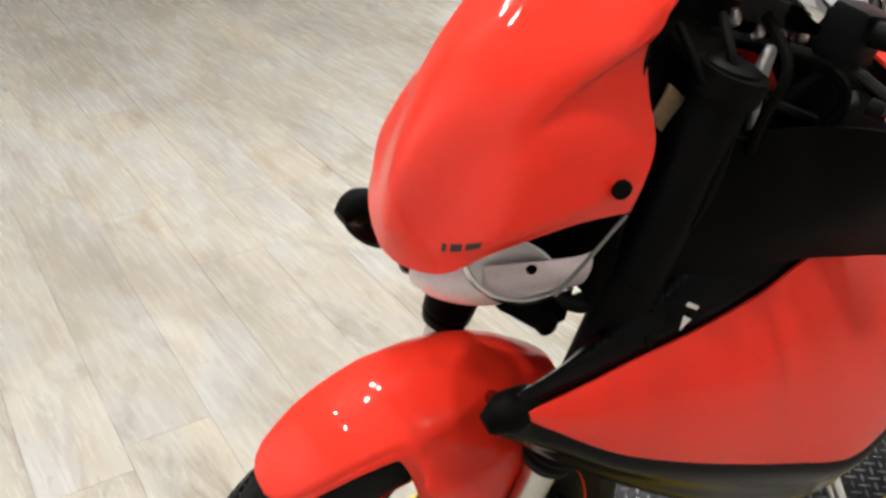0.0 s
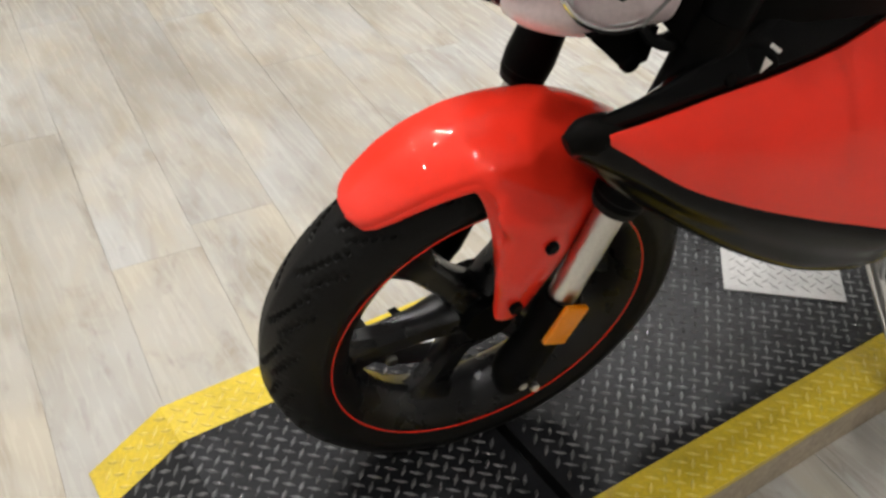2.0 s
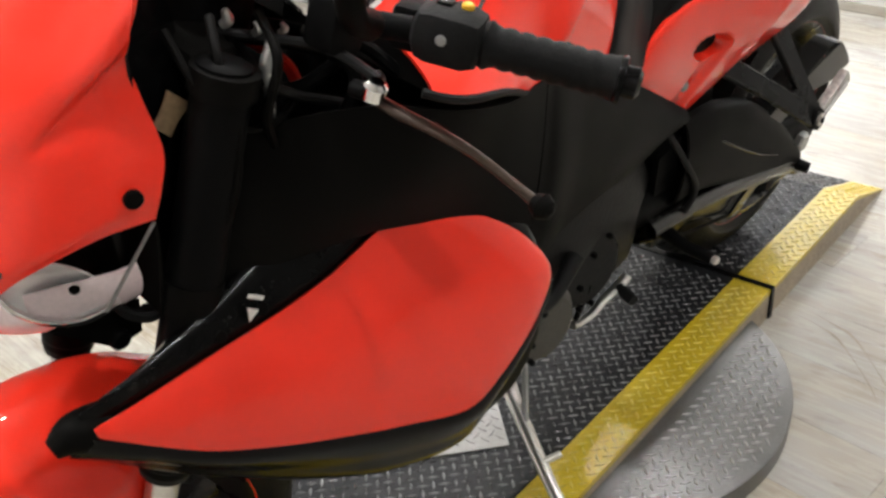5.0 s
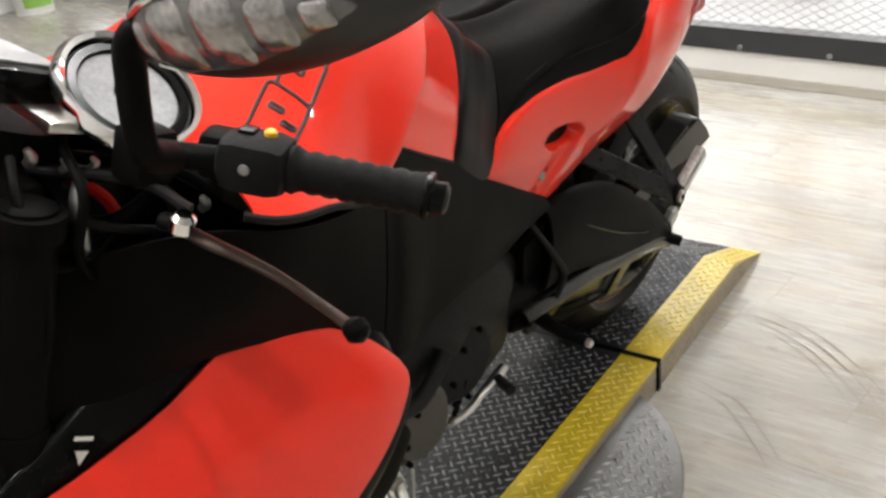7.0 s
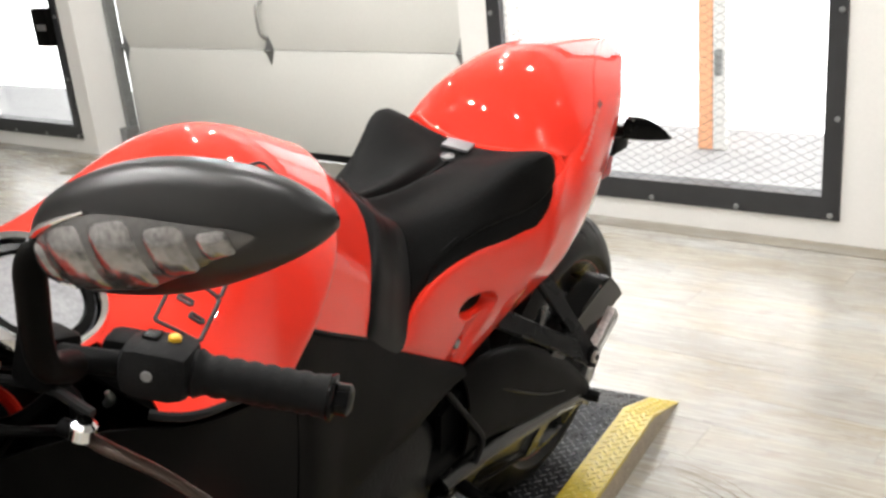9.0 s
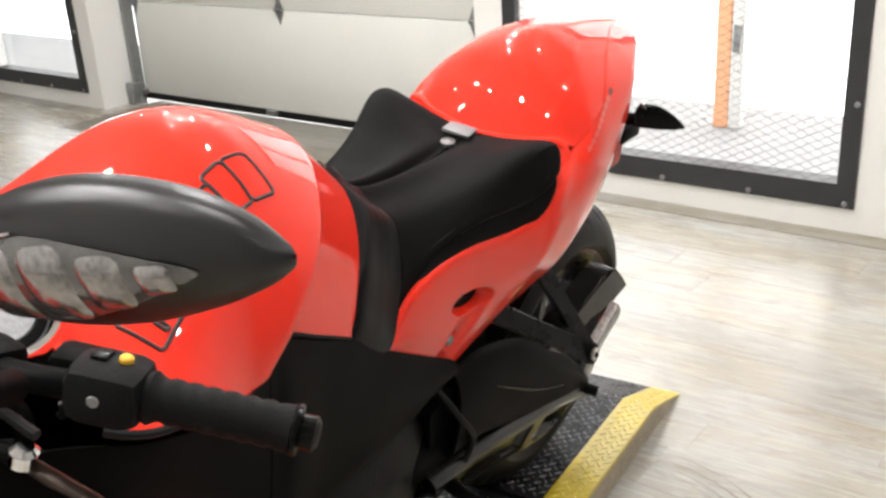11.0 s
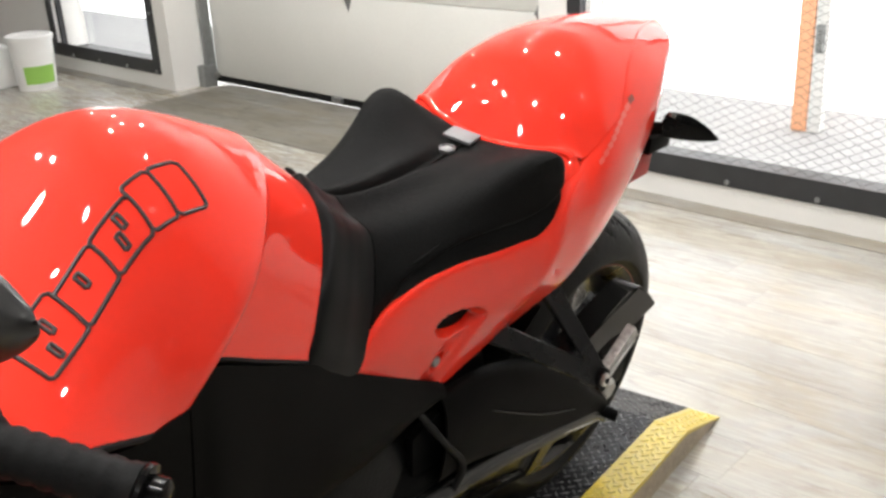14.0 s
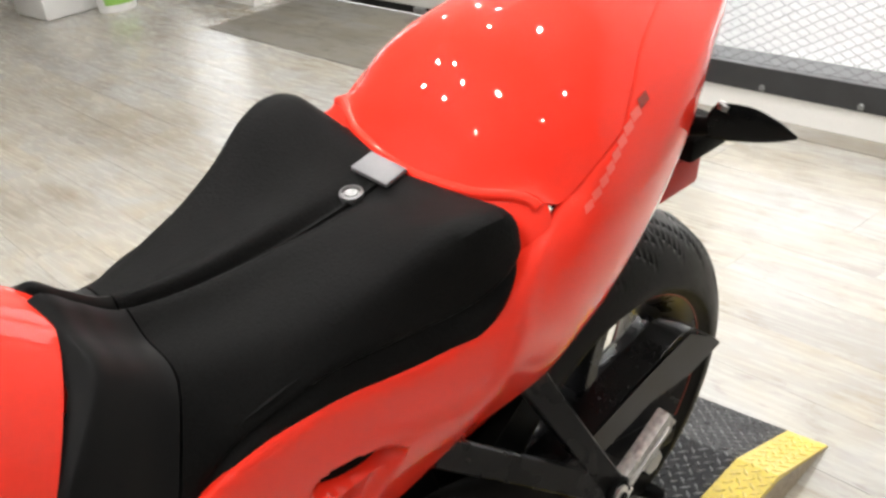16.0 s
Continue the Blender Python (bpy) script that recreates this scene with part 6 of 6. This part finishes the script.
shift = part("shift_lever", tube([(0.950, -0.162, 0.352), (0.915, -0.164, 0.342), (0.878, -0.164, 0.338), (0.853, -0.163, 0.325), (0.823, -0.161, 0.323), (0.795, -0.160, 0.335)], [0.009, 0.011, 0.008, 0.008, 0.007, 0.011], 12, 30, flat=0.6), ALU, bike, "polished gear lever")
part("shift_peg", tube([(0.922, -0.166, 0.344), (0.912, -0.203, 0.344)], 0.010, 14), GRIP, shift)
part("shift_rod", tube([(0.81, -0.158, 0.332), (0.83, -0.16, 0.40)], 0.005, 10), BLACK_METAL, shift)
foot_y, foot_z = -0.345, 0.345 * math.tan(radians(LEAN)) + 0.004
stand = part("side_stand", tube([(0.775, -0.060, 0.165), (0.750, -0.110, 0.138), (0.690, -0.235, 0.100), (0.638, foot_y + 0.005, foot_z + 0.012)], [0.016, 0.014, 0.012, 0.011], 14, 24, flat=0.75), ALU, bike, "bare aluminium side stand, folded out")
part("stand_foot", spun(box((-0.035, -0.022, -0.003), (0.04, 0.022, 0.005), 0.003), pose(0.64, foot_y, foot_z, -LEAN, 0, 0)), ALU, stand)
part("stand_pivot", disc((0.765, -0.075, 0.160), (0, -1, 0), 0.016, 0.012, 18), STEEL, stand)
part("stand_tang", tube([(0.70, -0.21, 0.108), (0.735, -0.225, 0.118)], [0.007, 0.006], 10), ALU, stand)
part("stand_spring", tube([(0.80, -0.08, 0.20), (0.73, -0.15, 0.125)], 0.006, 8), STEEL, stand)

# ---- rear lights and plate carrier
for s in (-1, 1):
    sig = part("rear_signal", Sheet([[np.array(p) * (1, s, 1) + np.array((r * 0.4 * math.sin(t), 0, r * math.cos(t))) for t in np.linspace(0, 2 * math.pi, 13)] for p, r in (((1.618, 0.146, 0.905), 0.010), ((1.625, 0.153, 0.911), 0.023), ((1.650, 0.182, 0.908), 0.023), ((1.677, 0.206, 0.898), 0.014), ((1.699, 0.223, 0.888), 0.002))]).mesh(20, 20), BLACK_GLOSS, bike, "black pointed rear turn signal")
    part("signal_stem", tube([(1.60, 0.06 * s, 0.885), (1.612, 0.12 * s, 0.897), (1.622, 0.150 * s, 0.905)], [0.014, 0.013, 0.011], 12), BLACK_PLASTIC, sig)
    part("signal_lens", disc((1.628, 0.158 * s, 0.930), (0.2, 0.2 * s, 1), 0.008, 0.005, 14), SMOKE, sig)
carrier = part("plate_carrier", Sheet([[(1.56, -0.07, 0.90), (1.56, 0.07, 0.90)], [(1.62, -0.07, 0.885), (1.62, 0.07, 0.885)], [(1.68, -0.065, 0.86), (1.68, 0.065, 0.86)], [(1.73, -0.06, 0.82), (1.73, 0.06, 0.82)]]).mesh(16, 8, thick=0.01), BLACK_PLASTIC, bike, "black number plate carrier")
part("tail_lamp", box((1.60, -0.112, 0.780), (1.690, 0.112, 0.832), 0.008), RED_LENS, carrier, "red tail lamp lens")
part("lamp_bracket", box((1.62, -0.135, 0.845), (1.70, 0.135, 0.878), 0.005), BLACK_PLASTIC, carrier)

# ---------------------------------------------------------------- floor of loose-laid boards
floor = tagged(part("floor", spun(box((-6.2, -3.7, -0.06), (T + 0.35, 9.2, -0.004)), ROOM), RUBBER_SEAL, smooth=False), "pale weathered oak plank floor", "floor", kind="structure")
PLANK_W, PLANK_L = 0.182, 1.22


def plank_bm(w, length):
    bm = bmesh.new()
    g, b = 0.0001, 0.0004
    for lo, hi, z in (((g, g), (w - g, length - g), -0.001), ):
        v = [bm.verts.new(q) for q in ((lo[0], lo[1], z), (hi[0], lo[1], z), (hi[0], hi[1], z), (lo[0], hi[1], z))]
        t = [bm.verts.new(q) for q in ((lo[0] + b, lo[1] + b, 0), (hi[0] - b, lo[1] + b, 0), (hi[0] - b, hi[1] - b, 0), (lo[0] + b, hi[1] - b, 0))]
        bm.faces.new(t)
        for i in range(4):
            bm.faces.new((v[i], v[(i + 1) % 4], t[(i + 1) % 4], t[i]))
    return bm


rest = bmesh.new()
first = None
rnd = random.Random(4)
count = 0
for i in range(-48, 3):
    start = rnd.uniform(-PLANK_L, 0)
    for k in range(-4, 8):
        x, y = i * PLANK_W - 0.05, start + k * PLANK_L
        w = ROOM @ Vector((x, y, 0))
        if x < -6.05 or y + PLANK_L < -3.5 or y > 8.6 or x + PLANK_W > T + 0.30:
            continue
        near = -2.9 < w.x < 2.6 and -0.9 < w.y < 6.0
        if near and count < 295:
            if first is None:
                first = part("plank", plank_bm(PLANK_W, PLANK_L), OAK, floor, smooth=False)
                first.matrix_basis = ROOM @ pose(x, y, 0)
            else:
                ob = new("plank", first.data)
                ob.parent = floor
                ob.matrix_basis = ROOM @ pose(x, y, 0)
            count += 1
        else:
            w_, l_, e_ = PLANK_W - 0.0003, PLANK_L - 0.0003, 0.0003
            rest.faces.new([rest.verts.new(ROOM @ Vector((x + p, y + q, 0))) for p, q in ((e_, e_), (w_, e_), (w_, l_), (e_, l_))])
tagged(part("plank_field", rest, OAK, floor, smooth=False), kind="stuff")

# brown boards laid over the floor before the garage door, and a tan strip along the foot of the window wall
entry = empty("door_boards", wall_place(-0.41, DOOR_R, 0), label="brown wood-grained boards laid thin over the floor before the garage door", category="mat")
for k in range(3):
    part("mat_strip", spun(box((0.245 * k, 0.0, 0.0006), (0.245 * (k + 1) - 0.002, 2.84, 0.0046), 0.0008), pose(0, 0, 0, 0, 0, WALL_TURN)), BROWN_BOARDS, entry, smooth=False)
for y0, y1 in ((-3.5, DOOR_R - 0.01), (DOOR_L + 0.01, 9.0)):
    tagged(wall_box("baseboard", (-0.105, y0, 0.0006), (-0.001, y1, 0.0036), TAN_STRIP, bevel=0.001), "flat tan strip on the floor along the foot of the wall", "trim", kind="structure")

# dull tyre scuffs, swung round the turntable
SCUFF = mat("tyre_scuff", (0.19, 0.158, 0.112), 0.3, spread=0.5, scale=30)
scuffs = empty("tyre_marks", Matrix(), label="faint brown curved tyre scuffs on the oak floor", category="marks", kind="stuff")
for pts, w in (([(0.40, -0.05), (0.361, -0.199), (0.285, -0.316), (0.206, -0.401), (0.10, -0.49)], 0.004), ([(0.375, -0.06), (0.335, -0.19), (0.26, -0.30), (0.185, -0.38), (0.08, -0.47)], 0.003),
               ([(0.43, -0.06), (0.39, -0.21), (0.31, -0.33), (0.23, -0.42), (0.12, -0.52)], 0.003), ([(0.35, -0.08), (0.31, -0.19), (0.24, -0.29), (0.17, -0.36), (0.06, -0.45)], 0.002),
               ([(0.07, -0.06), (0.055, -0.12), (0.02, -0.20), (-0.08, -0.30), (-0.17, -0.37)], 0.003),
               ([(0.04, -0.05), (0.026, -0.114), (-0.009, -0.181), (-0.106, -0.281), (-0.20, -0.35)], 0.003)):
    bm = bmesh.new()
    line = spline([(x, y, 0.0012) for x, y in pts], 40)
    side = [bm.verts.new(p) for p in line], [bm.verts.new(p + np.array((w * (0.25 + 2.4 * math.sin(math.pi * k / 39) * (0.75 + 0.25 * math.sin(k * 0.45))), w * 0.5, 0))) for k, p in enumerate(line)]
    for k in range(39):
        bm.faces.new((side[0][k], side[0][k + 1], side[1][k + 1], side[1][k]))
    part("scuff", bm, SCUFF, scuffs)
